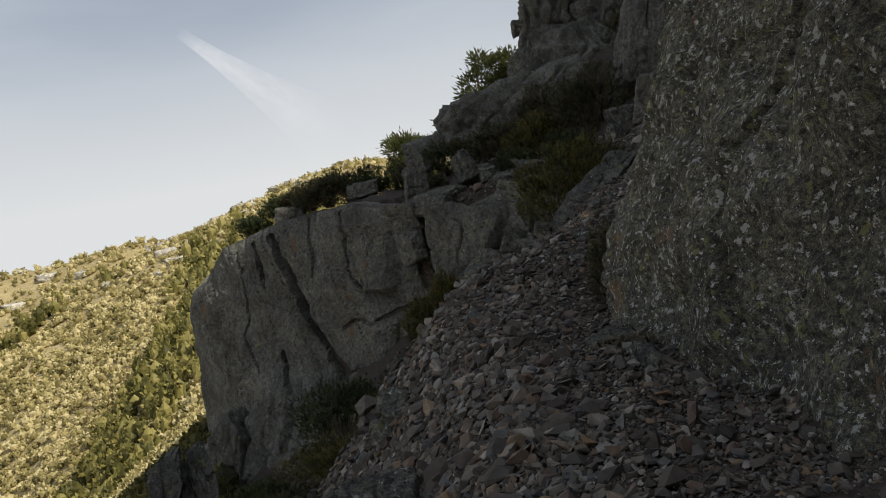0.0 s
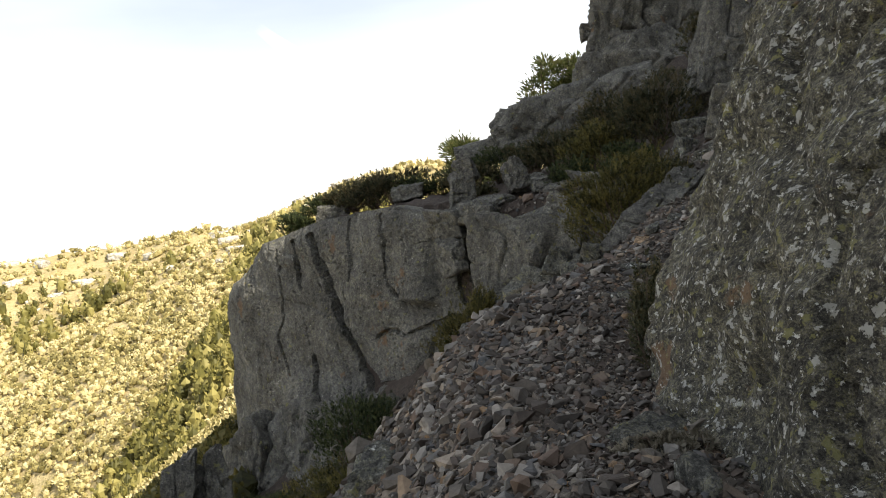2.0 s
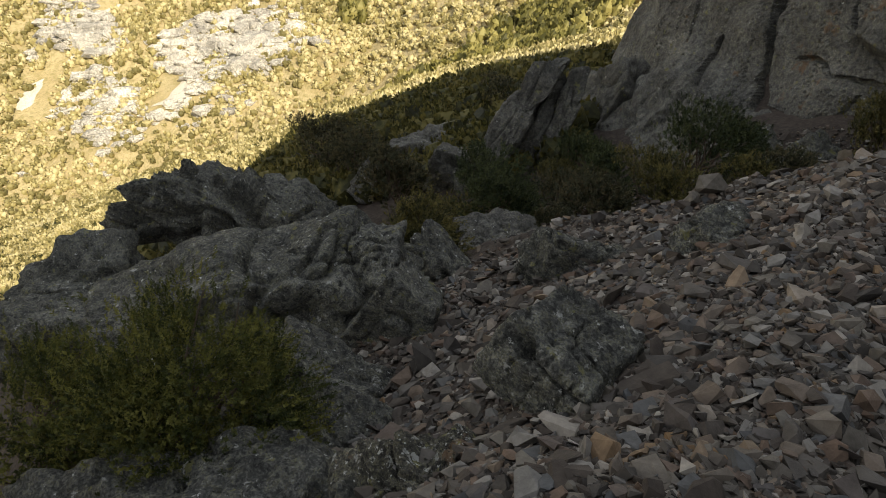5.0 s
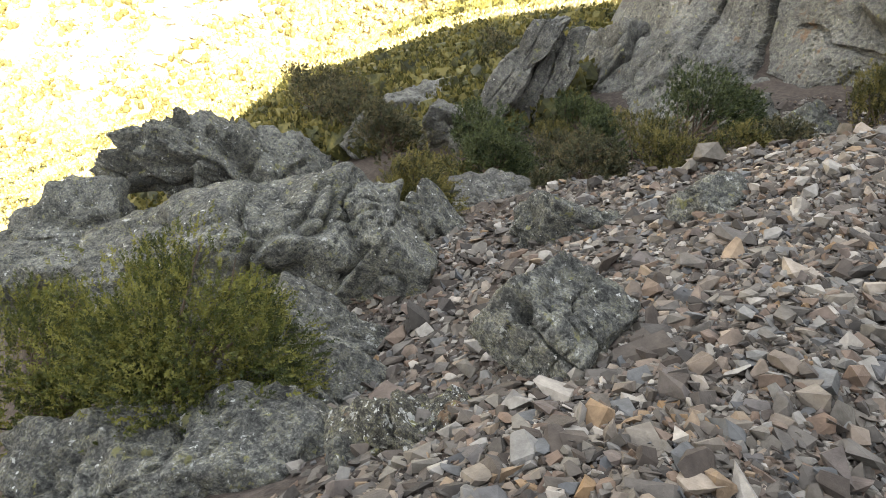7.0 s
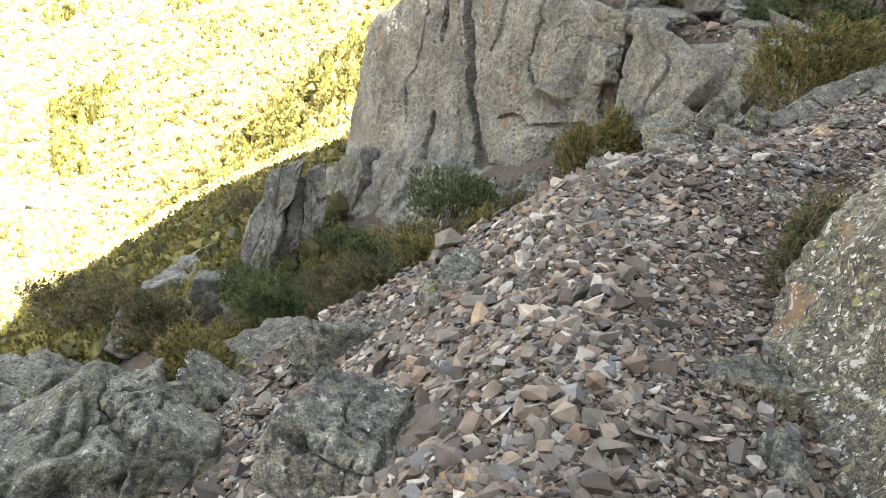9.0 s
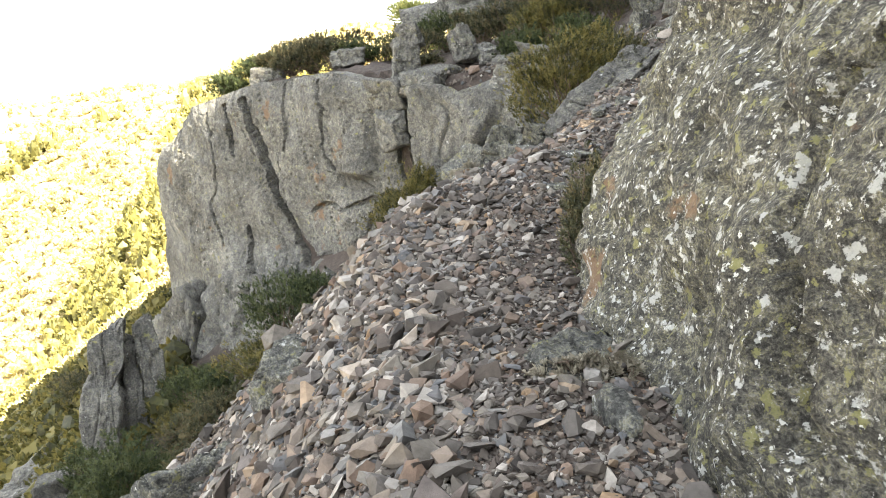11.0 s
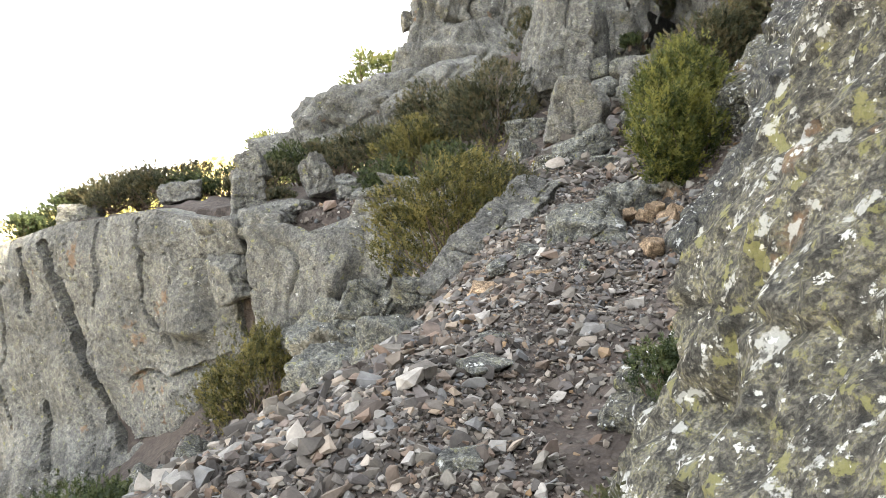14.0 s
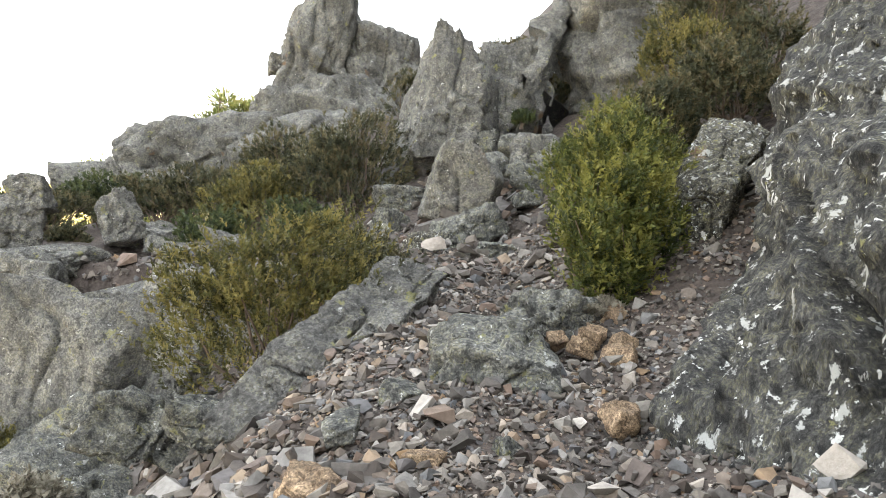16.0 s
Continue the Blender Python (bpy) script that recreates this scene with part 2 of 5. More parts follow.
def bark_material():
    m, n, l, b = material("bark", 0.9)
    co = n.new("ShaderNodeTexCoord")
    t = tex(n, l, "noise", 9, co.outputs["Object"], 5)
    l.new(ramp(n, l, t.outputs["Fac"], [(0.3, (0.05, 0.036, 0.026)), (0.7, (0.14, 0.105, 0.08))]).outputs[0], b.inputs["Base Color"])
    bumped(n, l, b, [(t.outputs["Fac"], 0.6, 0.03)])
    return m


BARK = bark_material()


# ---- shape of the land ----
def hash3(i, j, k, seed):
    n = (i * 374761393 + j * 668265263 + k * 2147483647 + seed * 974711) & 0xFFFFFFFF
    n = ((n ^ (n >> 13)) * 1274126177) & 0xFFFFFFFF
    return ((n ^ (n >> 16)) & 0xFFFF) / 32767.5 - 1.0


def vnoise(p, seed=0):
    """Smooth noise in -1..1 at the rows of p (N, 3)."""
    p = np.asarray(p, float)
    f = np.floor(p)
    i, j, k = f.astype(np.int64).T
    u = p - f
    u = u * u * (3 - 2 * u)
    out = 0
    for a in (0, 1):
        for b in (0, 1):
            for c in (0, 1):
                w = (u[:, 0] if a else 1 - u[:, 0]) * (u[:, 1] if b else 1 - u[:, 1]) * (u[:, 2] if c else 1 - u[:, 2])
                out = out + w * hash3(i + a, j + b, k + c, seed)
    return out


def fbm(p, octaves=4, seed=0, gain=0.5):
    p = np.asarray(p, float)
    out, amp = 0, 1.0
    for n in range(octaves):
        out = out + amp * vnoise(p, seed + n * 17)
        p, amp = p * 2.03 + 11.3, amp * gain
    return out


def step(a, b, x):
    x = np.clip((x - a) / (b - a), 0, 1)
    return x * x * (3 - 2 * x)


# azimuth from +y towards +x (degrees): where the flank meets the far slope (distance, elevation), and the ridge (distance, elevation)
AZ = [-180, -120, -90, -70, -55, -43, -33, -22, -10, 2, 12, 25, 45, 70, 110, 150, 180]
D_LOW = [60, 120, 140, 140, 140, 140, 120, 100, 80, 60, 45, 30, 22, 18, 18, 25, 60]
E_LOW = [-12, -34, -39, -38, -33, -28, -22, -16.5, -9, -3, 3, 9, 19, 36, 42, 25, -12]
D_TOP = [500, 700, 650, 560, 500, 460, 400, 310, 240, 170, 110, 80, 70, 60, 60, 70, 500]
E_TOP = [-6, -7.4, -7.2, -6.0, -4.8, -3.3, -2.8, -1.8, 0.2, 2.2, 6, 14, 35, 48, 52, 38, -6]


def land(x, y):
    """Height of the ground in metres."""
    x, y = np.asarray(x, float), np.asarray(y, float)
    q = np.stack([x, y, 0 * x], -1).reshape(-1, 3)
    n1 = fbm(q * 0.35, 3, 5).reshape(x.shape)
    n2 = fbm(q * 1.7, 3, 9).reshape(x.shape)
    # the path and the flank that falls away from it
    mid = np.interp(y, [-6, 0, 5, 7, 10, 12.3, 15, 19, 22, 30], [0.2, 0.5, 0.95, 1.05, 1.7, 3.6, 4.5, 6.2, 7.6, 11])
    top = np.interp(y, [-6, 0, 5, 7, 10, 12.3, 15, 19.3, 21.6, 26, 34], [0.1, -0.05, -0.36, -0.38, 0.0, 0.18, 0.5, 1.22, 1.85, 3.5, 6])
    s = x - mid
    half = np.interp(y, [0, 3, 5, 6.5, 8, 10, 12, 16, 20, 24], [0.7, 0.5, 0.55, 0.75, 1.05, 1.15, 0.85, 0.62, 0.8, 1.2])
    d = np.maximum(-s - half, 0)
    rate = np.interp(y, [-5, 4, 7.5, 10, 14, 18, 24, 40], [0.9, 1.12, 1.05, 0.95, 0.88, 0.74, 0.7, 0.6])
    fall = rate * (d - 0.5 * (1 - np.exp(-d / 0.5))) + 0.22 * np.maximum(-s, 0)
    fall = fall - (0.05 + 0.3 * step(9, 17, y)) * np.maximum(d - 6, 0) * rate
    rise = np.maximum(s - 0.9, 0) * np.interp(y, [6, 8.2, 12, 14.5, 20], [0.75, 0.22, 0.25, 0.62, 0.75])
    rise = rise + np.maximum(s - 3.4, 0) * np.interp(y, [7, 9, 12, 15], [1.0, 1.6, 1.3, 0.2])
    near = top - fall + rise + 0.05 * n2 * step(0.3, 1.5, np.abs(s)) + 0.35 * n1 * step(1.5, 5, d) + 0.03 * n2
    # humps of bedrock in and beyond the gully
    for hx, hy, wx, wy, high in ((-4.9, 6.1, 2.0, 1.5, 1.5), (-4.2, 12.3, 2.2, 2.2, 1.2), (-9.6, 8.6, 2.6, 2.4, 3.0), (-9.2, 5.4, 2.0, 1.6, 2.6)):
        near = near + high * np.exp(-((x - hx) / wx) ** 2 - ((y - hy) / wy) ** 2)
    # the terrace on top of the buttress
    a, b = (x - 3.2) * -0.797 + (y - 19.6) * 0.603, (x - 3.2) * 0.603 + (y - 19.6) * 0.797
    shelf = np.interp(a, [-3, 0, 2, 4, 8, 12.7, 16, 18], [0.9, 0.5, 0.3, 0.1, 0.5, 0.2, -0.5, -1.6])
    shelf = shelf + np.interp(a, [-2, 4, 8, 14], [0.2, 0.16, 0.06, 0.03]) * np.clip(b, 0, 24) - 0.5 * np.maximum(b - 24, 0)
    on = step(0.35, 1.3, b) * step(19.5, 18, a) * step(-6, -3, a)
    near = np.where(b > 0.3, near + np.maximum(shelf + 0.12 * n2 - near, 0) * on, near)
    # the far slope, by azimuth and distance
    r = np.hypot(x, y - 2) + 1e-6
    az = np.degrees(np.arctan2(x, y - 2))
    tab = [np.interp(az, AZ, v) for v in (D_LOW, E_LOW, D_TOP, E_TOP)]
    zl, zt = tab[0] * np.tan(np.radians(tab[1])), tab[2] * np.tan(np.radians(tab[3]))
    k = (r - tab[0]) / (tab[2] - tab[0])
    far = np.where(r < tab[0], zl * np.minimum(r / tab[0], 1) ** (1 - 0.17 * step(-46, -58, az)), zl + (zt - zl) * np.clip(k, 0, 1) ** 0.9)
    far = far - np.maximum(r - tab[2], 0) * 0.2
    wob = fbm(q * 0.012, 4, 21).reshape(x.shape) * np.clip(r * 0.02, 0, 5) + fbm(q * 0.06, 3, 31).reshape(x.shape) * np.clip(r * 0.012, 0, 1.6)
    far = far + wob * step(40, 110, r)
    w = step(16, 46, r)
    w = w * (1 - on * step(26, 20, b) * (near > far))
    return near + (far - near) * w


# ---- mesh helpers ----
def mesh_of(name, verts, faces, mats, smooth=True, index=None):
    me = bpy.data.meshes.new(name)
    verts, faces = np.asarray(verts, np.float32), np.asarray(faces, np.int32)
    k = faces.shape[1]
    me.vertices.add(len(verts))
    me.vertices.foreach_set("co", verts.ravel())
    me.loops.add(faces.size)
    me.loops.foreach_set("vertex_index", faces.ravel())
    me.polygons.add(len(faces))
    me.polygons.foreach_set("loop_start", np.arange(0, faces.size, k, dtype=np.int32))
    me.polygons.foreach_set("use_smooth", np.full(len(faces), smooth))
    for m in mats:
        me.materials.append(m)
    if index is not None:
        me.polygons.foreach_set("material_index", np.asarray(index, np.int32))
    me.update(calc_edges=True)
    return me


def part(name, me, parent, label=""):
    ob = new(name, me)
    ob.parent = parent
    if label:
        tagged(ob, label)
    return ob


def grid_faces(nu, nv, wrap=False):
    i, j = np.meshgrid(np.arange(nu if wrap else nu - 1), np.arange(nv - 1), indexing="ij")
    a = i * nv + j
    b = ((i + 1) % nu) * nv + j
    return np.stack([a, b, b + 1, a + 1], -1).reshape(-1, 4)


def ico(sub):
    bm = bmesh.new()
    bmesh.ops.create_icosphere(bm, subdivisions=sub, radius=1.0)
    v = np.array([p.co[:] for p in bm.verts])
    f = np.array([[p.index for p in q.verts] for q in bm.faces])
    bm.free()
    return v, f


ICO = {n: ico(n) for n in (1, 2, 3, 4, 5, 6)}


def rock_shape(size, seed, sub=4, cuts=9, rough=0.05, layers=0.0, taper=0.0, shear=(0, 0), dent=None):
    """An angular rock: a box of the given size, cut by random planes, roughened, with layered ledges."""
    rng = np.random.default_rng(seed)
    d, f = ICO[sub]
    half = np.array(size) / 2
    n = [np.array(a, float) for a in ((1, 0, 0), (-1, 0, 0), (0, 1, 0), (0, -1, 0), (0, 0, 1), (0, 0, -1))]
    n = [v + rng.normal(0, 0.16, 3) for v in n]
    h = [rng.uniform(0.86, 1.0) for _ in n]
    for _ in range(cuts):
        v = rng.normal(0, 1, 3)
        v[2] = abs(v[2]) * 0.8 if rng.random() < 0.7 else v[2]
        n.append(v / np.linalg.norm(v))
        h.append(rng.uniform(0.98, 1.28))
    n = np.array([v / np.linalg.norm(v) for v in n])
    q = np.maximum(d @ n.T, 1e-4) / np.array(h)
    r = 1.0 / (np.sum(q ** 34, 1) ** (1 / 34))
    p = d * r[:, None] * half
    s = float(np.cbrt(np.prod(size)))
    off = fbm(p / s * 1.6 + seed, 3, seed) * 0.05 + fbm(p / s * 5 + seed, 5, seed + 3, 0.62) * rough
    off = off + 0.045 * np.round(vnoise(p / s * 2.6 + seed, seed + 6) * 2.5) / 2.5 + 0.02 * np.round(vnoise(p / s * 7 + seed, seed + 7) * 2) / 2
    crease = np.abs(vnoise(p / s * 2.2 + seed * 1.7, seed + 8))
    off = off - 0.09 * np.exp(-(crease / 0.04) ** 2)
    crease = np.abs(vnoise(p / s * (4.5, 4.5, 2.0) + seed * 2.7, seed + 9))
    off = off - 0.04 * np.exp(-(crease / 0.05) ** 2)
    if dent:
        way = np.array(dent[:3]) / np.linalg.norm(dent[:3])
        off = off - dent[4] * np.exp(-((np.arccos(np.clip(d @ way, -1, 1)) / dent[3]) ** 4)) / s
    p = p + d * (off * s)[:, None]
    if layers:
        tilt = p[:, 2] + 0.35 * p[:, 0]
        p = p + d * (layers * s * vnoise(np.stack([tilt / s * 9, p[:, 0] * 0.4 / s, p[:, 1] * 0.4 / s], -1), seed + 5))[:, None]
    z = (p[:, 2] / half[2] + 1) / 2
    p[:, :2] *= (1 - taper * np.clip(z, 0, 1))[:, None]
    p[:, 0] += shear[0] * p[:, 2]
    p[:, 1] += shear[1] * p[:, 2]
    return p, f


def rock(name, at, size, seed, mat, label, turn=(0, 0, 0), sub=5, category="rock", group="", kind="", **shape):
    """A rock of its own, standing about at, its centre."""
    p, f = rock_shape(size, seed, sub, **shape)
    ob = new(name, mesh_of(name, p, f, [mat], True))
    ob.matrix_world = pose(*at, *turn)
    return tagged(ob, label, category, group, kind)


def away(u, z, lines):
    """Distance of points (u, z) from polylines, each with a width and depth; gives the depth of the groove there."""
    q = np.stack([u, z, 0 * u], -1).reshape(-1, 3)
    u = u + 0.16 * fbm(q * 1.1 + 5, 3, 61).reshape(u.shape)
    z = z + 0.16 * fbm(q * 1.1 + 9, 3, 62).reshape(z.shape)
    out = np.zeros_like(u)
    for width, depth, pts in lines:
        best = np.full_like(u, 1e9)
        for (a, b), (c, e) in zip(pts[:-1], pts[1:]):
            t = np.clip(((u - a) * (c - a) + (z - b) * (e - b)) / ((c - a) ** 2 + (e - b) ** 2 + 1e-9), 0, 1)
            best = np.minimum(best, np.hypot(u - a - t * (c - a), z - b - t * (e - b)))
        out = np.maximum(out, depth * np.exp(-(best / width) ** 8))
    return out


def crag(name, plan, top, low, lean, depth, mat, label, seed, du=0.2, dz=0.2, grooves=(), rough=0.3, size=2.0, category="cliff", kind="", side=1, extra=None, toward=None, split=None):
    """A rock face along a plan line, with a top that runs back from it and a back. lean(z): how far it leans back at z."""
    plan = np.array(plan, float)
    seg = np.r_[0, np.cumsum(np.hypot(*np.diff(plan, axis=0).T))]
    nu = int(seg[-1] / du) + 1
    u = np.linspace(0, seg[-1], nu)
    xy = np.stack([np.interp(u, seg, plan[:, n]) for n in (0, 1)], -1)
    k = max(1, int(1.0 / du))
    pad = np.pad(xy, ((k, k), (0, 0)), mode="edge")
    ker = np.ones(2 * k + 1) / (2 * k + 1)
    soft = np.stack([np.convolve(pad[:, n], ker, "valid") for n in (0, 1)], -1)
    xy = 0.5 * xy + 0.5 * soft
    tang = np.gradient(soft, axis=0)
    tang /= np.linalg.norm(tang, axis=1)[:, None] + 1e-9
    back = np.stack([-tang[:, 1], tang[:, 0]], -1) * side
    run = back if toward is None else np.tile(np.array(toward) / np.hypot(*toward), (nu, 1))
    zt = np.interp(u, *np.array(top, float).T)
    zl = np.interp(u, *np.array(low, float).T)
    nv = int((zt - zl).max() / dz) + 2
    v = np.linspace(0, 1, nv)
    Z = zl[:, None] + (zt - zl)[:, None] * v
    U = np.repeat(u[:, None], nv, 1)
    q = np.stack([np.repeat(xy[:, :1], nv, 1), np.repeat(xy[:, 1:], nv, 1), Z], -1).reshape(-1, 3)
    off = (fbm(q / size + seed, 6, seed, 0.58) * rough).reshape(nu, nv)
    lean_q = q + np.stack([0.3 * q[:, 2], -0.25 * q[:, 2], 0.2 * q[:, 0]], -1)
    for sc, amp in ((0.9, 0.5), (2.7, 0.35), (6.5, 0.2)):
        cell = vnoise(lean_q / size * sc * (1, 1, 0.6) + 7.7, seed + 4).reshape(nu, nv)
        off = off + rough * amp * (np.round(cell * 3) / 3)
    for sc, amp, wd in (((1.3, 1.3, 0.16), 0.5, 0.015), ((2.6, 2.6, 0.5), 0.35, 0.03), ((0.5, 0.5, 3.0), 0.3, 0.02)):
        crease = np.abs(vnoise(lean_q / size * sc + 3.1, seed + 14)).reshape(nu, nv)
        off = off - rough * amp * np.exp(-(crease / wd) ** 2)
    off = off - away(U, Z, grooves)
    if extra is not None:
        off = off + extra(U, Z)
    edge = np.clip((v - 0.9) / 0.1, 0, 1)[None, :] ** 2 * 0.35
    P = np.concatenate([xy[:, None, :] + back[:, None, :] * (edge - off)[..., None] + run[:, None, :] * lean(Z)[..., None], Z[..., None]], -1)
    nc = max(4, int(depth / (du * 2)))
    K = np.linspace(0, 1, nc + 1)[1:]
    topc = np.repeat(P[:, -1:, :], nc, 1).copy()
    topc[..., :2] += run[:, None, :] * (K * depth)[None, :, None]
    topc[..., 2] += (fbm(topc.reshape(-1, 3) / size + 3, 4, seed + 2).reshape(nu, nc)) * rough * np.minimum(K * 4, 1)
    rear = topc[:, -1:, :].copy()
    rear[:, 0, 2] = zl
    G = np.concatenate([P, topc, rear], 1)
    rows_n = G.shape[1]
    f = grid_faces(nu, rows_n)
    if side > 0:
        f = f[:, ::-1]
    if split:
        # one mesh for each block between the cracks
        whole = new(name)
        uu = np.repeat(u[:, None], rows_n, 1).ravel()[f].mean(1)
        zz = np.concatenate([Z, np.repeat(Z[:, -1:], rows_n - nv, 1)], 1).ravel()[f].mean(1)
        side_of = np.zeros(len(f), int)
        for line in split:
            zs, us = np.array(line, float).T[::-1]
            k = np.argsort(zs)
            side_of += uu > np.interp(zz, zs[k], us[k])
        flat = G.reshape(-1, 3)
        for n in range(len(split) + 1):
            g = f[side_of == n]
            used, back_to = np.unique(g, return_inverse=True)
            part("block", mesh_of("block", flat[used], back_to.reshape(-1, 4), [mat], False), whole)
        return tagged(whole, label, category, "", kind)
    me = mesh_of(name, G.reshape(-1, 3), f, [mat])
    bm = bmesh.new()
    bm.from_mesh(me)
    bmesh.ops.holes_fill(bm, edges=[e for e in bm.edges if e.is_boundary], sides=0)
    bmesh.ops.recalc_face_normals(bm, faces=bm.faces)
    bm.to_mesh(me)
    bm.free()
    ob = new(name, me)
    return tagged(ob, label, category, "", kind)


def tube(points, radii, sides=6):
    """A tapered tube along points; gives verts and faces."""
    pts = np.array(points, float)
    t = np.gradient(pts, axis=0)
    t /= np.linalg.norm(t, axis=1)[:, None] + 1e-9
    ref = np.array([0.31, 0.77, 0.2])
    a = np.cross(t, ref)
    a /= np.linalg.norm(a, axis=1)[:, None] + 1e-9
    b = np.cross(t, a)
    ang = np.linspace(0, 2 * np.pi, sides, endpoint=False)
    ring = pts[:, None] + np.array(radii)[:, None, None] * (np.cos(ang)[None, :, None] * a[:, None] + np.sin(ang)[None, :, None] * b[:, None])
    n = len(pts)
    f = []
    for i in range(n - 1):
        for j in range(sides):
            k = (j + 1) % sides
            f.append((i * sides + j, i * sides + k, (i + 1) * sides + k, (i + 1) * sides + j))
    return ring.reshape(-1, 3), np.array(f)


def join(pieces):
    vs, fs, n = [], [], 0
    for v, f in pieces:
        vs.append(v)
        fs.append(f + n)
        n += len(v)
    return np.concatenate(vs), np.concatenate(fs)


def leaves(rng, base, axis, length, width):
    """Pointed leaves: a kite of two triangles each, folded a little. base, axis (N, 3); length and width per leaf."""
    n = len(base)
    axis = axis / (np.linalg.norm(axis, axis=1)[:, None] + 1e-9)
    r = rng.normal(0, 1, (n, 3))
    sidev = np.cross(axis, r)
    sidev /= np.linalg.norm(sidev, axis=1)[:, None] + 1e-9
    up = np.cross(sidev, axis)
    length, width = np.asarray(length)[:, None], np.asarray(width)[:, None]
    mid = base + axis * length * 0.5
    v = np.stack([base, mid + sidev * width * 0.5 + up * width * 0.15, base + axis * length, mid - sidev * width * 0.5 + up * width * 0.15], 1).reshape(-1, 3)
    return v, np.arange(4 * n).reshape(n, 4)


def sprays(rng, tips, grow, ln, per, leaf):
    """Leafy shoots: small pointed leaves set round a stem that runs back from each tip, every shoot in one piece."""
    n = len(tips)
    t = np.linspace(0, 1, per + 1)[None, :, None]
    bend = rng.normal(0, 0.1, (n, 1, 3)) * ln[:, None, None]
    stem = tips[:, None] - grow[:, None] * ln[:, None, None] * (1 - t) + bend * (t - t * t)
    turn = rng.normal(0, 1, (n, per, 3))
    out = np.cross(grow[:, None], turn)
    out /= np.linalg.norm(out, axis=2)[..., None] + 1e-9
    size = (leaf * rng.uniform(0.7, 1.3, (n, per)) * (1.15 - 0.5 * t[:, 1:, 0]))[..., None]
    way = grow[:, None] * 0.75 + out * 0.75
    tip = stem[:, :-1] + way * size
    flank = stem[:, :-1] + way * size * 0.5 + np.cross(way, grow[:, None]) * size * 0.5
    v = np.concatenate([stem, flank, tip], 1)
    k, i = 3 * per + 1, np.arange(per)
    f = np.stack([i, per + 1 + i, 2 * per + 1 + i, i + 1], -1)
    return v.reshape(-1, 3), (f[None] + (np.arange(n) * k)[:, None, None]).reshape(-1, 4)


def bush(at, size, seed, mat, label, sprigs=500, leaf=0.05, per=14, spread=0.5, long=0.22, name="heather_bush", group=""):
    """A heath shrub: stems from the base, upright sprigs set with small leaves. at: the middle of its base; size: width, depth, height."""
    rng = np.random.default_rng(seed)
    top = new(name)
    top.matrix_world = pose(*at)
    tagged(top, label, "shrub", group)
    w, dpt, h = size
    th = rng.uniform(0, 2 * np.pi, sprigs)
    ph = np.arccos(rng.uniform(-0.8, 1, sprigs))
    d = np.stack([np.sin(ph) * np.cos(th), np.sin(ph) * np.sin(th), np.cos(ph)], -1)
    rad = (0.5 + 0.5 * rng.random(sprigs) ** 0.5) * (1 + 0.3 * vnoise(d * 2.1 + seed, seed) + 0.2 * vnoise(d * 5 + seed, seed + 1))
    # gather the sprigs into clumps
    nk = int(rng.integers(9, 15))
    kt, kz = rng.uniform(0, 2 * np.pi, nk), rng.uniform(-0.5, 1, nk)
    kd = np.stack([np.sqrt(1 - kz ** 2) * np.cos(kt), np.sqrt(1 - kz ** 2) * np.sin(kt), kz], -1) * rng.uniform(0.45, 0.85, nk)[:, None]
    pick = rng.integers(0, nk, sprigs)
    loose = rng.random(sprigs) < 0.2
    d = np.where(loose[:, None], d * rad[:, None], kd[pick] + d * (rad * rng.uniform(0.28, 0.5, nk)[pick])[:, None])
    rad = np.ones(sprigs)
    tips = d * rad[:, None] * np.array([w / 2, dpt / 2, h * 0.55]) + np.array([0, 0, h * 0.45])
    tips[:, 2] = np.maximum(tips[:, 2], 0.1 * h * rng.random(sprigs))
    grow = d * np.array([spread, spread, 0.25]) + np.array([0, 0, 0.7]) + rng.normal(0, 0.22, (sprigs, 3))
    grow /= np.linalg.norm(grow, axis=1)[:, None]
    ln = long * rng.uniform(0.6, 1.25, sprigs)
    lv, lf = sprays(rng, tips, grow, ln, per, leaf)
    part("foliage", mesh_of("foliage", lv, lf, [mat], False), top)
    pieces = []
    for i in range(min(26, 8 + sprigs // 40)):
        e = tips[rng.integers(sprigs)] * 0.86
        s0 = np.array([rng.normal(0, w * 0.05), rng.normal(0, dpt * 0.05), -0.12])
        m1 = s0 * 0.5 + e * 0.5 + rng.normal(0, 0.05 * w, 3)
        r0 = 0.012 + 0.006 * w
        pieces.append(tube([s0, m1, e], [r0, r0 * 0.6, r0 * 0.2], 5))
    part("branchwork", mesh_of("branchwork", *join(pieces), [BARK], True), top, "thin brown stems")
    return top


# ---- ground: one sheet out to the horizon ----
def make_ground():
    nr, na = 380, 660
    r = np.r_[0.02, np.geomspace(0.35, 3200, nr - 1)]
    # finer where the path looks out
    k = np.linspace(0, 1, na, endpoint=False)
    th = 2 * np.pi * k + 0.5 * np.sin(2 * np.pi * k)
    a = th - np.pi - 0.25
    x = r[None, :] * np.sin(a)[:, None] * 1.0 + 0.2
    y = r[None, :] * np.cos(a)[:, None] + 5.0
    z = land(x, y)
    f = grid_faces(na, nr, wrap=True)[:, ::-1]
    cx, cy = x.ravel()[f].mean(1), y.ravel()[f].mean(1)
    far = (np.hypot(cx, cy - 2) > 75).astype(int)
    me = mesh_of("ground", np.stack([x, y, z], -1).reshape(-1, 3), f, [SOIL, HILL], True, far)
    return tagged(new("ground", me), "stony brown mountainside with a worn gravel path", "ground", "", "structure")


ground = make_ground()

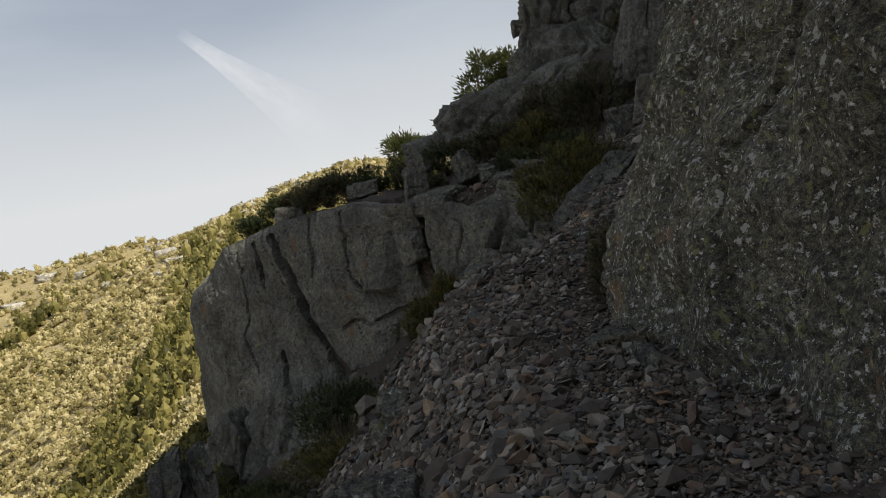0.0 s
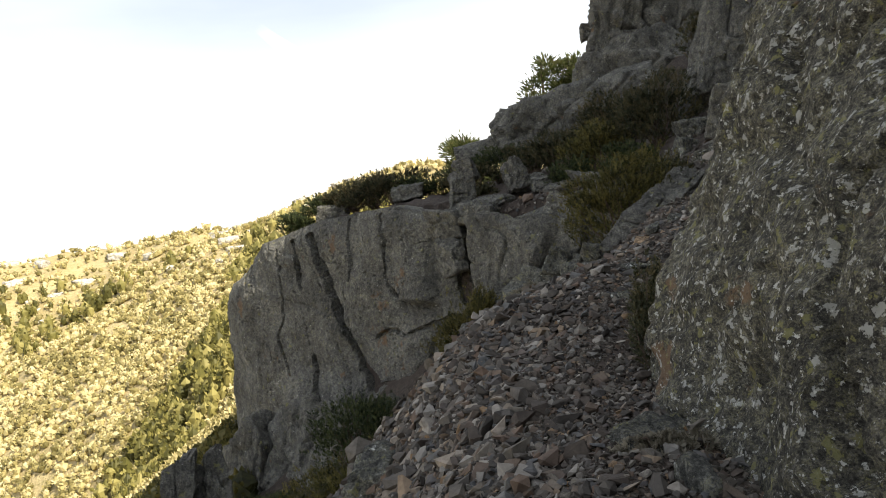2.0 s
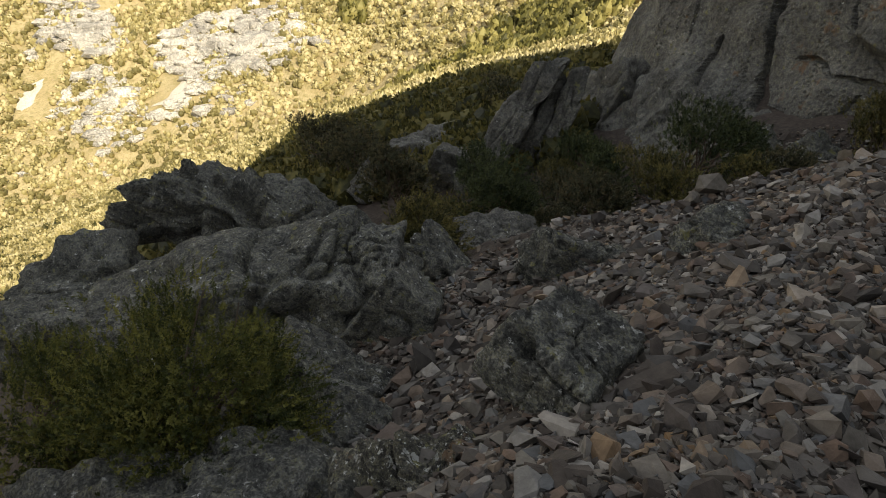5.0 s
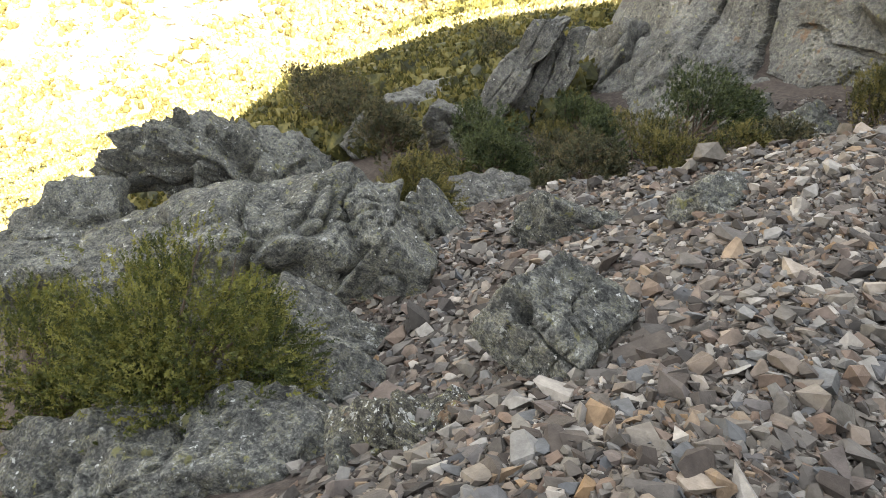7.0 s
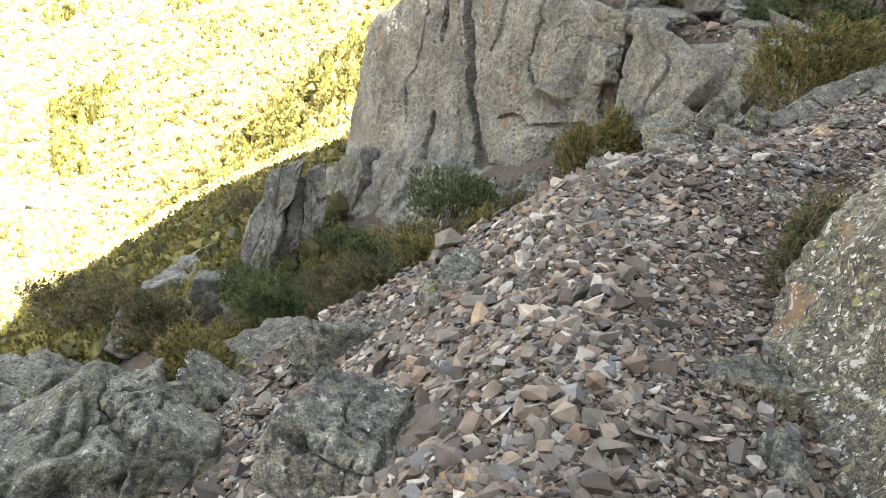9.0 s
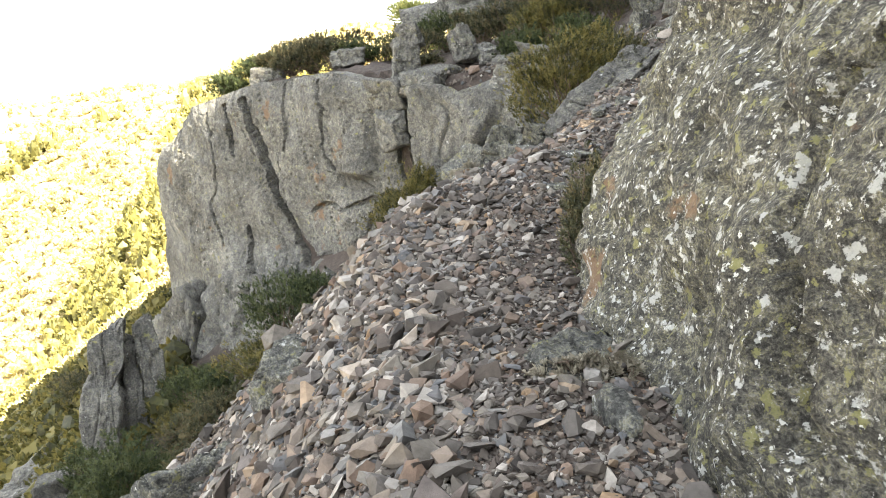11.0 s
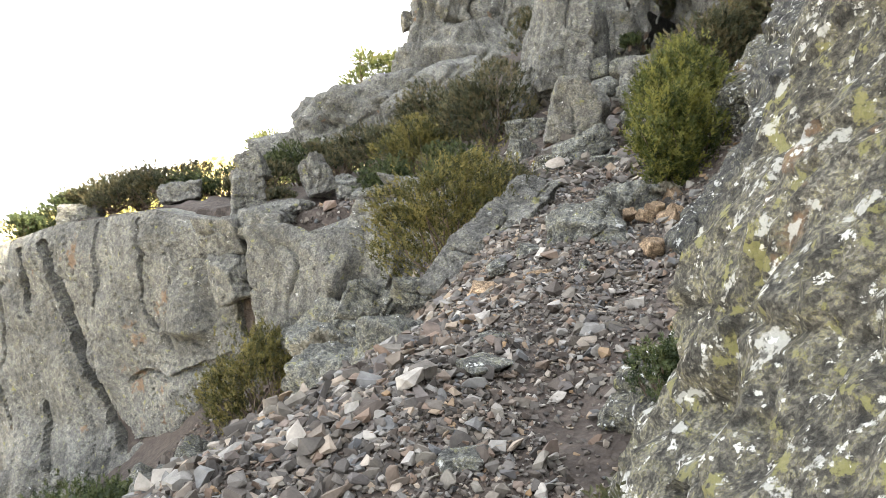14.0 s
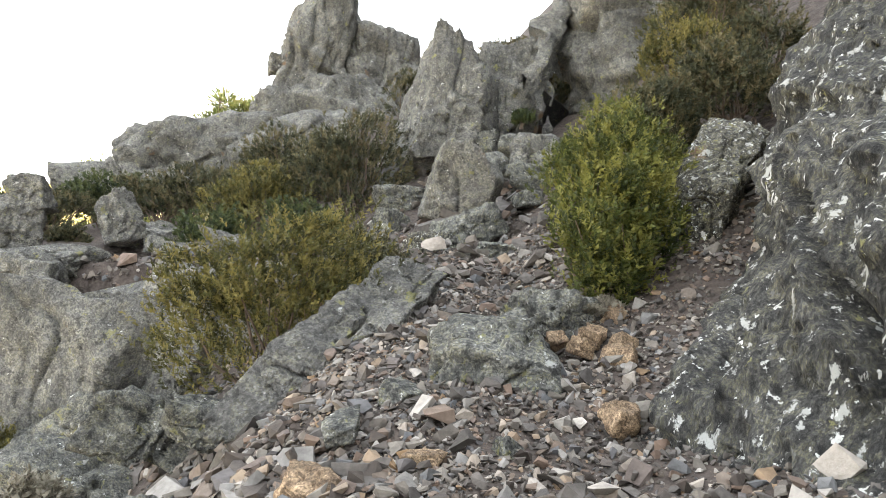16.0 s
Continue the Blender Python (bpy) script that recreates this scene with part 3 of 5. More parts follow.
# ---- large rock faces ----
BUTT = [(4.2, 18.8), (3.2, 19.6), (2.0, 20.6), (-0.9, 23.2), (-2.8, 24.2), (-7.3, 27.8), (-11.4, 30.7), (-12.7, 32.6), (-13.0, 36), (-11, 42)]
CRACKS = [
    (0.21, 2.4, [(14.27, -0.3), (13.75, -1.63), (13.6, -2.6), (12.78, -3.34), (12.11, -4.29), (11.73, -5.28), (10.98, -5.94)]),
    (0.1, 0.5, [(15.63, -0.6), (15.33, -2.26)]),
    (0.14, 1.2, [(14.55, -5.28), (14.31, -6.4), (13.79, -6.73), (13.51, -7.11)]),
    (0.14, 1.2, [(7.5, 0.3), (7.1, -0.6), (6.94, -1.52), (6.8, -2.19), (6.66, -2.7)]),
    (0.09, 0.9, [(3.4, 0.4), (2.95, -0.42), (2.75, -0.95), (2.6, -1.5)]),
    (0.07, 0.22, [(10.8, -4.02), (9.35, -3.81), (7.21, -3.13)]),
    (0.06, 0.2, [(10.98, -5.94), (7.9, -5.2), (6.2, -4.9)]),
    (0.05, 0.18, [(8.18, -3.86), (8.22, -4.9)]),
    (0.06, 0.25, [(5.95, -0.5), (5.94, -1.6), (5.5, -2.0)]),
    (0.07, 0.3, [(7.4, -0.35), (6.5, -0.5), (5.6, -0.75), (4.9, -0.45), (4.2, -0.3), (3.4, 0.05)]),
    (0.05, 0.2, [(10.2, 0.4), (9.8, -0.6), (10.1, -1.8), (9.6, -2.6)]),
    (0.05, 0.2, [(12.2, 0.2), (11.9, -1.1), (12.2, -2.2)]),
    (0.05, 0.18, [(16.8, -0.9), (16.4, -2.8), (16.9, -4.4), (16.2, -6)]),
    (0.25, 0.7, [(1.2, -1.3), (3.1, -1.72), (5.2, -2.56)]),
]


def butt_extra(u, z):
    flake = 0.4 * step(-0.5, -2.6, z) * step(-2.9, -2.5, z) * step(7.6, 8.3, u) * step(9.6, 8.7, u)
    block = 0.3 * step(3.3, 3.6, u) * step(5.9, 5.6, u) * step(-2.3, -1.9, z) * step(-0.1, -0.4, z)
    hole = -0.6 * np.exp(-(((u - 14.2) / 0.35) ** 4) - ((z + 8.3) / 0.25) ** 4)
    skirt = 0.7 * np.maximum(-5.6 - z, 0) * step(17, 14.5, u)
    return flake + block + hole + skirt


crag("rock_buttress", BUTT, [(0, 0.9), (1.3, 0.7), (2.3, 0.6), (3.5, 0.25), (5.6, -0.3), (7.45, 0.15), (9.7, 0.6), (14.1, 0.22), (15.6, -0.08), (18, -0.6), (19.7, -2.0), (22, -2.6), (26, -2), (32, -1)],
     [(0, -0.5), (3, -2.5), (6, -4.5), (9, -8), (14, -11.5), (20, -15.5), (32, -19)], lambda z: (z + 5.2) * 0.06, 3.5, ROCK_FACE,
     "massive grey rock buttress split by dark slanting cracks", 11, 0.075, 0.075, CRACKS, 0.17, 2.2, side=-1, extra=butt_extra, split=[CRACKS[4][2], CRACKS[3][2], CRACKS[0][2]])

crag("path_wall_rock", [(2.3, -9), (2.1, -4), (1.95, 0), (1.8, 3), (1.72, 5), (1.66, 6.5), (1.72, 7.2), (1.96, 7.9), (2.4, 8.35), (3.2, 8.6), (4.6, 8.6)],
     [(0, 5), (9, 4.6), (14, 4.4), (15.5, 4.0), (16.5, 3.3), (17.5, 2.5), (20, 2.3)], [(0, -0.9), (20, -0.9)], lambda z: 0.28 * z + 0.1 * np.maximum(z - 0.8, 0), 2.5, ROCK_WALL,
     "tall leaning rock wall crusted with white and yellow lichen", 23, 0.05, 0.05,
     [(0.05, 0.3, [(16.1, 0.55), (16.35, 0.62), (16.6, 0.5)]), (0.06, 0.2, [(13.2, 0.1), (13.6, 1.2), (13.4, 2.6)]), (0.05, 0.15, [(14.8, 1.5), (15.3, 2.3), (15.1, 3.3)]), (0.06, 0.2, [(11, 0), (11.6, 1.4), (11.3, 3)])], 0.13, 0.9, side=-1)

crag("leaning_slab_rock", [(4.95, 7.4), (4.38, 8.8), (4.15, 10.2), (4.35, 11.3), (4.75, 12.3), (5.6, 13.0), (6.9, 13.4), (8.8, 13.7)],
     [(0, 3.2), (3, 4.2), (5, 5.6), (8, 6.4), (11, 5.5)], [(0, -0.6), (11, -0.2)], lambda z: 0.78 * (z - 0.3), 2.5, ROCK_SLAB,
     "dark tilted rock slab streaked with white lichen", 37, 0.05, 0.06,
     [(0.07, 0.3, [(3.2, 0.5), (4.2, 1.4), (5.0, 2.4)]), (0.06, 0.25, [(2.2, 0.4), (2.9, 1.2), (3.6, 2.2)]), (0.06, 0.22, [(4.6, 0.6), (5.6, 1.4), (6.4, 2.6)])], 0.2, 0.7, side=-1, toward=(0.9, 0.36))

crag("summit_cliff", [(9.8, 23.2), (10.6, 23.9), (12.3, 25.2), (14.5, 25.0), (17, 23.5), (20, 21)],
     [(0, 5.4), (1, 6.8), (3, 10), (5, 13), (9, 16), (13, 17)], [(0, 1.5), (4, 2.5), (13, 4)], lambda z: 0.2 * (z - 3), 6, ROCK_FACE,
     "steep grey cliff above the path with cracks and shrubs", 41, 0.14, 0.14,
     [(0.15, 0.5, [(1.2, 2), (1.5, 5), (1.2, 8)]), (0.1, 0.4, [(3.2, 3), (3.6, 6), (4.4, 10)]), (0.1, 0.4, [(2, 5), (5, 6), (8, 5.5)]), (0.1, 0.35, [(6, 4), (6.6, 8), (7, 12)])], 0.45, 2.0, side=1, toward=(0.5, 0.86))

# ---- single rocks above the path and on the terrace ----
rock("rock_tower", (7.9, 39.0, 7.6), (3.1, 3.0, 6.2), 5, ROCK_FACE, "blocky grey rock tower on the skyline", (0, 2, -12), 6, "cliff", cuts=3, layers=0.02, rough=0.04)
rock("rock_tower", (10.9, 39.0, 7.4), (3.4, 3.0, 6.4), 7, ROCK_FACE, "rounded grey rock tower on the skyline", (0, 0, 10), 6, "cliff", cuts=6, layers=0.02, taper=0.12)
rock("rock_tower", (7.4, 36.0, 4.6), (6.4, 3.4, 4.2), 6, ROCK_FACE, "broad grey rock base under a tower", (0, -12, -12), 6, "cliff", cuts=5, layers=0.04, taper=0.2)
rock("summit_stone", (6.3, 38.8, 8.1), (0.9, 0.8, 0.7), 206, ROCK_FACE, "small jutting knob beside a rock tower", (0, 0, 0), 5, cuts=6)
rock("wedge_rock", (8.44, 24.69, 4.5), (2.55, 1.7, 3.5), 8, ROCK_FACE, "pointed pale wedge of rock leaning on the cliff", (-8, 4, -20), 6, cuts=3, taper=0.5, rough=0.045)
rock("ledge_rock", (2.7, 31.5, 2.9), (3.8, 2.2, 2.6), 9, ROCK_FACE, "rounded grey ledge rock on the skyline", (0, -8, 10), 5, cuts=7, layers=0.03)
rock("ledge_rock", (5.6, 30.8, 3.6), (4.4, 2.0, 2.2), 10, ROCK_FACE, "layered grey ledge rock on the skyline", (0, -18, 10), 5, cuts=7, layers=0.05)
rock("ledge_rock", (-0.2, 32.0, 2.2), (1.8, 1.2, 1.1), 12, ROCK_FACE, "small grey skyline block on a shrubby terrace", (0, 5, 20), 3, cuts=7)
rock("ledge_rock", (1.3, 31.2, 2.4), (1.3, 1.0, 1.1), 13, ROCK_FACE, "small grey skyline block on a shrubby terrace", (0, -5, -20), 3, cuts=7)
rock("white_block", (6.92, 20.3, 2.12), (1.25, 1.1, 1.15), 14, ROCK_FACE, "pale squarish boulder above the path", (6, 4, -20), 5, cuts=4, rough=0.03)
rock("step_boulder", (6.57, 19.05, 1.4), (1.2, 0.8, 0.6), 15, ROCK_GREY, "grey slanted boulder at the head of the path", (-4, -22, -19), 5, cuts=5)
rock("step_slab", (6.75, 18.1, 1.14), (0.85, 0.6, 0.24), 16, ROCK_GREY, "flat grey slab forming a step in the path", (0, 0, -20), 5, cuts=4)
rock("yellow_block", (5.75, 18.8, 1.05), (0.66, 0.5, 0.5), 17, ROCK_WALL, "small block with yellow lichen beside the path", (0, 0, -20), 5, cuts=5)
rock("side_block", (5.85, 20.9, 1.35), (0.8, 0.6, 0.66), 18, ROCK_GREY, "grey block beside the upper path", (0, 6, 15), 5, cuts=6)
rock("side_block", (6.5, 22.2, 1.95), (1.1, 0.7, 0.62), 19, ROCK_GREY, "grey block under the shrubs", (0, -6, 15), 5, cuts=6)
rock("side_block", (5.1, 20.6, 0.85), (1.6, 0.7, 0.6), 20, ROCK_GREY, "low grey ledge under the shrubs", (0, -8, 15), 5, cuts=6, layers=0.04)
for i, (px, py, pz, w, h, ry) in enumerate([(8.7, 20.9, 2.5, 0.9, 0.5, 20), (8.5, 22.2, 2.9, 0.8, 0.45, -10), (9.3, 23.0, 3.4, 1.0, 0.5, 15), (8.9, 21.6, 2.75, 0.6, 0.35, 5), (9.6, 21.9, 3.0, 0.7, 0.4, -15), (9.0, 24.2, 3.6, 0.9, 0.6, 10), (8.1, 19.9, 2.05, 0.5, 0.3, 0)]):
    rock("chute_stone", (px, py, pz), (w, 0.6, h), 120 + i, ROCK_GREY, "loose grey block in the stony chute", (10, ry, 30 * i), 3, group="blocks in the chute", cuts=6)
pinnacle = new("rock_pinnacle")
pinnacle.matrix_world = pose(-0.5, 24.6, 0.3)
tagged(pinnacle, "small two-block rock pinnacle on the buttress terrace", "rock")
lower = rock("lower_block", (-0.6, 24.6, 0.85), (0.85, 0.8, 1.3), 21, ROCK_FACE, "lower block of a small rock pinnacle", (0, 12, 10), 5, cuts=5)
upper = rock("upper_block", (-0.35, 24.6, 1.55), (0.75, 0.65, 0.85), 22, ROCK_FACE, "upper block of a small rock pinnacle", (0, -22, 0), 5, cuts=6, taper=0.3)
for ob in (lower, upper):
    m = ob.matrix_world.copy()
    ob.parent = pinnacle
    ob.matrix_parent_inverse = pinnacle.matrix_world.inverted()
    ob.matrix_world = m
    del ob["category"]
rock("terrace_boulder", (1.25, 24.4, 1.2), (0.95, 0.8, 1.05), 23, ROCK_FACE, "pale pointed boulder on the buttress terrace", (0, -14, 10), 5, cuts=6, taper=0.3)
rock("terrace_boulder", (-2.75, 27.6, 0.95), (1.35, 0.9, 0.72), 24, ROCK_FACE, "squat boulder on the buttress terrace", (0, -6, 0), 5, cuts=5)
rock("terrace_boulder", (-6.3, 29.8, 0.35), (1.3, 0.8, 0.8), 25, ROCK_FACE, "dark stump of rock at the terrace edge", (0, 0, 0), 5, cuts=6)
rock("terrace_boulder", (2.0, 24.1, 0.72), (0.5, 0.4, 0.35), 26, ROCK_FACE, "small rounded stone on the terrace", (0, 0, 0), 3, cuts=5)
rock("bank_crag", (15.0, 24.2, 6.6), (6.5, 3.4, 4.6), 207, ROCK_FACE, "broken grey rock face above the bank", (0, -14, -30), 6, "cliff", cuts=8, layers=0.05)
rock("smooth_block", (0.98, 21.25, -1.12), (2.95, 1.5, 2.25), 208, ROCK_FACE, "large smooth squarish block ending the buttress", (0, 2, -36), 6, cuts=4, rough=0.02)
rock("end_block", (-0.95, 23.1, -1.15), (1.0, 0.9, 1.3), 231, ROCK_FACE, "narrow block wedged beside a larger one", (0, -5, -36), 5, cuts=4, rough=0.03)
rock("end_block", (2.5, 20.5, -0.68), (0.9, 1.0, 1.9), 232, ROCK_FACE, "tall block split off the buttress end", (0, 10, -36), 5, cuts=4, rough=0.03)
rock("end_block", (2.45, 20.85, 0.15), (1.2, 1.0, 0.8), 233, ROCK_FACE, "pale capping block on the buttress end", (0, 6, -30), 5, cuts=5, rough=0.03)
rock("end_block", (-0.1, 22.95, 0.08), (1.4, 1.1, 0.85), 234, ROCK_FACE, "tilted flat block on top of the buttress", (0, 12, -30), 5, cuts=5, rough=0.03)
rock("end_block", (-1.05, 23.5, -0.1), (1.35, 1.1, 1.05), 235, ROCK_FACE, "rounded block on top of the buttress", (0, 6, -36), 5, cuts=5, rough=0.03)
rock("cliff_foot_rock", (10.4, 25.4, 4.7), (2.0, 1.6, 3.8), 236, ROCK_FACE, "grooved grey rock at the cliff foot", (-6, 6, -20), 6, "cliff", cuts=4, layers=0.05, taper=0.25)
rock("cliff_foot_rock", (9.5, 22.2, 3.1), (1.1, 0.9, 1.1), 237, ROCK_FACE, "blocky grey rock at the cliff foot", (0, 4, -20), 5, cuts=5, layers=0.04)
rock("bank_rock", (2.51, 15.31, -0.51), (0.75, 0.5, 0.36), 209, ROCK_GREY, "grey rock among dry twigs below the path", (0, 12, 20), 5, cuts=6)
rock("bank_rock", (2.02, 16.34, -0.81), (1.1, 0.7, 0.6), 220, ROCK_GREY, "grey rock among dry twigs below the path", (0, 24, 10), 5, cuts=6)
rock("base_stone", (0.75, 20.6, -2.1), (1.5, 0.8, 0.45), 27, ROCK_GREY, "pale flat stone at the foot of the buttress", (0, -12, 35), 5, cuts=5)

# ---- rocks along the path ----
rock("tilted_slab", (3.72, 15.2, 0.42), (2.4, 0.75, 0.28), 30, ROCK_FACE, "long tilted pale slab edging the path", (22, -23, 38), 6, cuts=2, layers=0.05, rough=0.02)
rock("path_bedrock", (4.28, 13.55, 0.4), (0.95, 0.9, 0.55), 31, ROCK_GREY, "worn swirling bedrock hump in the path", (12, -12, -20), 5, cuts=4, layers=0.06, rough=0.04)
rock("path_bedrock", (5.15, 14.2, 0.68), (0.55, 0.6, 0.42), 32, ROCK_GREY, "small bedrock block beside the path", (0, 0, 15), 5, cuts=6)
rock("overhang_boulder", (7.35, 14.7, 2.15), (2.0, 0.8, 0.5), 33, ROCK_WALL, "slanting lichen boulder overhanging the path", (8, -36, 26), 6, cuts=3)
rock("side_stone", (2.45, 15.5, -0.5), (0.6, 0.5, 0.34), 34, ROCK_GREY, "grey stone on the slope below the path", (0, 10, 0), 5, cuts=6)
rock("flat_stone", (2.13, 9.98, 0.04), (0.34, 0.3, 0.06), 35, ROCK_GREY, "flat grey stone lying on the gravel path", (4, 3, 30), 3, cuts=6, rough=0.02)
rock("crest_rock", (0.2, 10.2, -0.85), (0.75, 0.8, 0.5), 36, ROCK_GREY, "pale rock at the edge of the scree", (0, 8, 10), 5, cuts=5, layers=0.04)
rock("wall_foot_stone", (1.72, 6.75, -0.28), (0.17, 0.2, 0.14), 37, ROCK_GREY, "smooth grey stone at the wall's foot", (0, 0, 20), 3, cuts=6)
rock("path_slab", (1.36, 5.75, -0.38), (0.62, 0.5, 0.16), 38, ROCK_GREY, "mossy bedrock patch in the path", (4, 2, 30), 5, cuts=6)
rock("edge_stone", (1.38, 5.0, -0.34), (0.14, 0.34, 0.26), 39, ROCK_GREY, "upright flat stone beside the path", (10, 8, 15), 3, cuts=6)
rock("bank_rock", (2.95, 9.0, 0.0), (0.8, 0.7, 0.4), 40, ROCK_WALL, "low lichen rock at the path edge", (0, -10, 20), 5, cuts=6)

# ---- the gully below the path ----
rock("hole_rock", (-0.84, 5.15, -1.38), (0.78, 0.72, 0.62), 251, ROCK_GREY, "smooth grey rock with a dark hole", (0, 6, 0), 6, cuts=2, rough=0.012, dent=(-0.5, -0.68, 0.53, 0.17, 0.5))
rock("gully_side_rock", (-1.64, 8.1, -2.85), (2.0, 1.1, 1.0), 51, ROCK_GREY, "broad rough rock beside the gully", (-14, 2, 38), 6, cuts=5, layers=0.03, rough=0.06)
rock("crest_rock", (-0.75, 7.85, -1.45), (0.8, 0.8, 0.5), 52, ROCK_GREY, "light rock with yellow lichen on the scree edge", (0, 8, -10), 5, cuts=5)
rock("gully_boulder", (-4.72, 5.72, -4.5), (3.8, 1.9, 1.5), 53, ROCK_GREY, "large grey boulder with green lichen in the gully", (-14, -34, 52), 6, cuts=3, rough=0.03)
rock("gully_stone", (-3.74, 6.76, -3.75), (0.75, 1.0, 1.3), 54, ROCK_GREY, "dark fractured end of a gully boulder", (-20, -6, 38), 5, cuts=7, layers=0.1, rough=0.08)
rock("gully_stone", (-2.54, 5.13, -3.32), (1.15, 0.75, 0.6), 55, ROCK_GREY, "dark wedge of rock in the gully", (-14, 4, 32), 5, cuts=6, layers=0.04)
rock("gully_stone", (-1.75, 4.55, -2.8), (0.95, 0.6, 0.4), 56, ROCK_GREY, "grey rock bedded in the gully floor", (-14, 8, 32), 5, cuts=5)
rock("gully_slab", (-2.97, 6.4, -3.5), (0.8, 1.0, 1.0), 57, ROCK_GREY, "smooth slanted slab beside a boulder", (-18, 14, 22), 5, cuts=3, rough=0.02)
rock("cap_stone", (-2.0, 5.62, -3.2), (0.4, 0.4, 0.26), 58, ROCK_GREY, "pointed flat-based stone in the gully", (0, 0, 20), 3, cuts=5, taper=0.5)
rock("front_bedrock", (-1.95, 3.3, -2.72), (2.4, 1.1, 0.8), 59, ROCK_GREY, "broad pale bedrock below the path", (-18, -22, 50), 6, cuts=4, rough=0.03)
rock("front_bedrock", (-0.74, 4.12, -1.78), (1.15, 0.7, 0.55), 60, ROCK_WALL, "cracked white bedrock with moss pockets", (-16, 10, 35), 6, cuts=4, layers=0.06, rough=0.09)
rock("front_bedrock", (-1.11, 3.74, -2.0), (0.25, 0.4, 0.5), 61, ROCK_GREY, "narrow bedrock rib below the path", (-20, -6, 40), 5, cuts=4)
rock("gully_pale_rock", (-4.86, 12.0, -6.2), (1.75, 1.0, 0.7), 62, ROCK_FACE, "pale rock in the shrubs of the gully", (-14, -20, 50), 5, cuts=5)
rock("gully_pale_rock", (-4.75, 11.0, -5.95), (0.85, 0.7, 0.55), 63, ROCK_FACE, "pale rock in the shrubs of the gully", (-10, 5, 36), 5, cuts=6)
rock("gully_rib", (-3.58, 8.42, -4.45), (1.6, 0.6, 0.6), 76, ROCK_GREY, "layered rib of rock between gully boulders", (-10, 20, 18), 5, cuts=5, layers=0.08)
rock("gully_rib", (-2.6, 3.55, -3.15), (1.5, 0.6, 0.4), 77, ROCK_GREY, "white-spotted rock rib under a heather bush", (-20, -30, 62), 5, cuts=5, layers=0.05)
rock("spire_rock", (-9.1, 9.45, -8.0), (4.6, 1.6, 1.8), 64, ROCK_GREY, "jagged rock ridge standing over the valley", (-12, 6, 34), 6, cuts=6, layers=0.12, rough=0.1)
rock("spire_rock", (-10.27, 8.60, -7.35), (0.8, 0.7, 1.3), 65, ROCK_GREY, "jagged rock spike over the valley", (-8, -16, 48), 5, cuts=6, layers=0.08, taper=0.7)
rock("spire_rock", (-10.57, 8.15, -7.70), (0.7, 0.7, 1.2), 66, ROCK_GREY, "jagged rock spike over the valley", (-8, -20, 50), 5, cuts=6, layers=0.08, taper=0.6)
rock("spire_rock", (-9.82, 8.90, -7.40), (0.8, 0.7, 1.0), 69, ROCK_GREY, "jagged rock spike over the valley", (-8, -8, 44), 5, cuts=6, layers=0.08, taper=0.65)
rock("valley_rock", (-9.99, 6.03, -8.75), (2.7, 1.4, 1.4), 67, ROCK_GREY, "grey rocks below the gully", (-14, -30, 54), 5, cuts=7, layers=0.08, rough=0.08)
rock("valley_rock", (-8.85, 5.41, -8.5), (2.5, 1.4, 1.4), 68, ROCK_GREY, "grey rocks below the gully", (-14, -22, 48), 5, cuts=7, layers=0.08, rough=0.08)
rock("spur_pillar", (-10.35, 20.7, -8.7), (1.25, 1.5, 5.4), 70, ROCK_FACE, "tall pale rock pillar on the buttress spur", (-24, 16, 24), 6, cuts=2, layers=0.04, taper=0.25, rough=0.04)
rock("spur_pillar", (-9.3, 21.95, -8.3), (0.8, 1.1, 3.7), 71, ROCK_FACE, "slim pale rock pillar on the buttress spur", (-20, 0, 30), 6, cuts=2, layers=0.03, taper=0.1, rough=0.03)
rock("spur_pillar", (-9.85, 21.5, -9.2), (0.95, 1.3, 4.2), 72, ROCK_FACE, "broad rock pillar behind the spur", (-22, 10, 28), 5, cuts=2, layers=0.03, rough=0.04)
rock("spur_pillar", (-11.4, 19.4, -11.0), (1.3, 1.2, 2.2), 73, ROCK_FACE, "broken rock at the foot of a pillar", (6, 12, 30), 5, cuts=5, layers=0.05)
rock("foot_rock", (-7.2, 24.2, -8.6), (3.4, 2.0, 5.0), 170, ROCK_FACE, "sloping rock apron under the buttress", (-14, 8, -38), 6, cuts=4, layers=0.03, taper=0.2)
rock("foot_rock", (-5.0, 22.6, -7.4), (2.8, 1.8, 3.4), 171, ROCK_FACE, "sloping rock apron under the buttress", (-16, 6, -38), 6, cuts=4, layers=0.03, taper=0.2)
rock("foot_rock", (-9.4, 25.4, -9.6), (3.2, 2.0, 5.4), 172, ROCK_FACE, "sloping rock apron under the buttress", (-12, 8, -38), 6, cuts=4, layers=0.04, taper=0.2)
rock("foot_rock", (-3.0, 21.6, -5.9), (1.8, 1.2, 1.4), 173, ROCK_GREY, "dark angular block at the buttress foot", (-10, 20, -30), 5, cuts=6)
rock("foot_rock", (-1.8, 21.2, -5.0), (1.3, 1.0, 1.1), 174, ROCK_GREY, "dark angular block at the buttress foot", (0, 30, -30), 5, cuts=6)
rock("foot_rock", (1.6, 19.4, -1.7), (1.5, 0.9, 0.7), 175, ROCK_GREY, "grey ledge between scree and buttress", (0, 10, -35), 5, cuts=6, layers=0.05)
rock("foot_rock", (1.2, 17.7, -1.9), (1.6, 1.0, 0.8), 176, ROCK_GREY, "grey ledge between scree and buttress", (0, 16, -35), 5, cuts=6, layers=0.05)
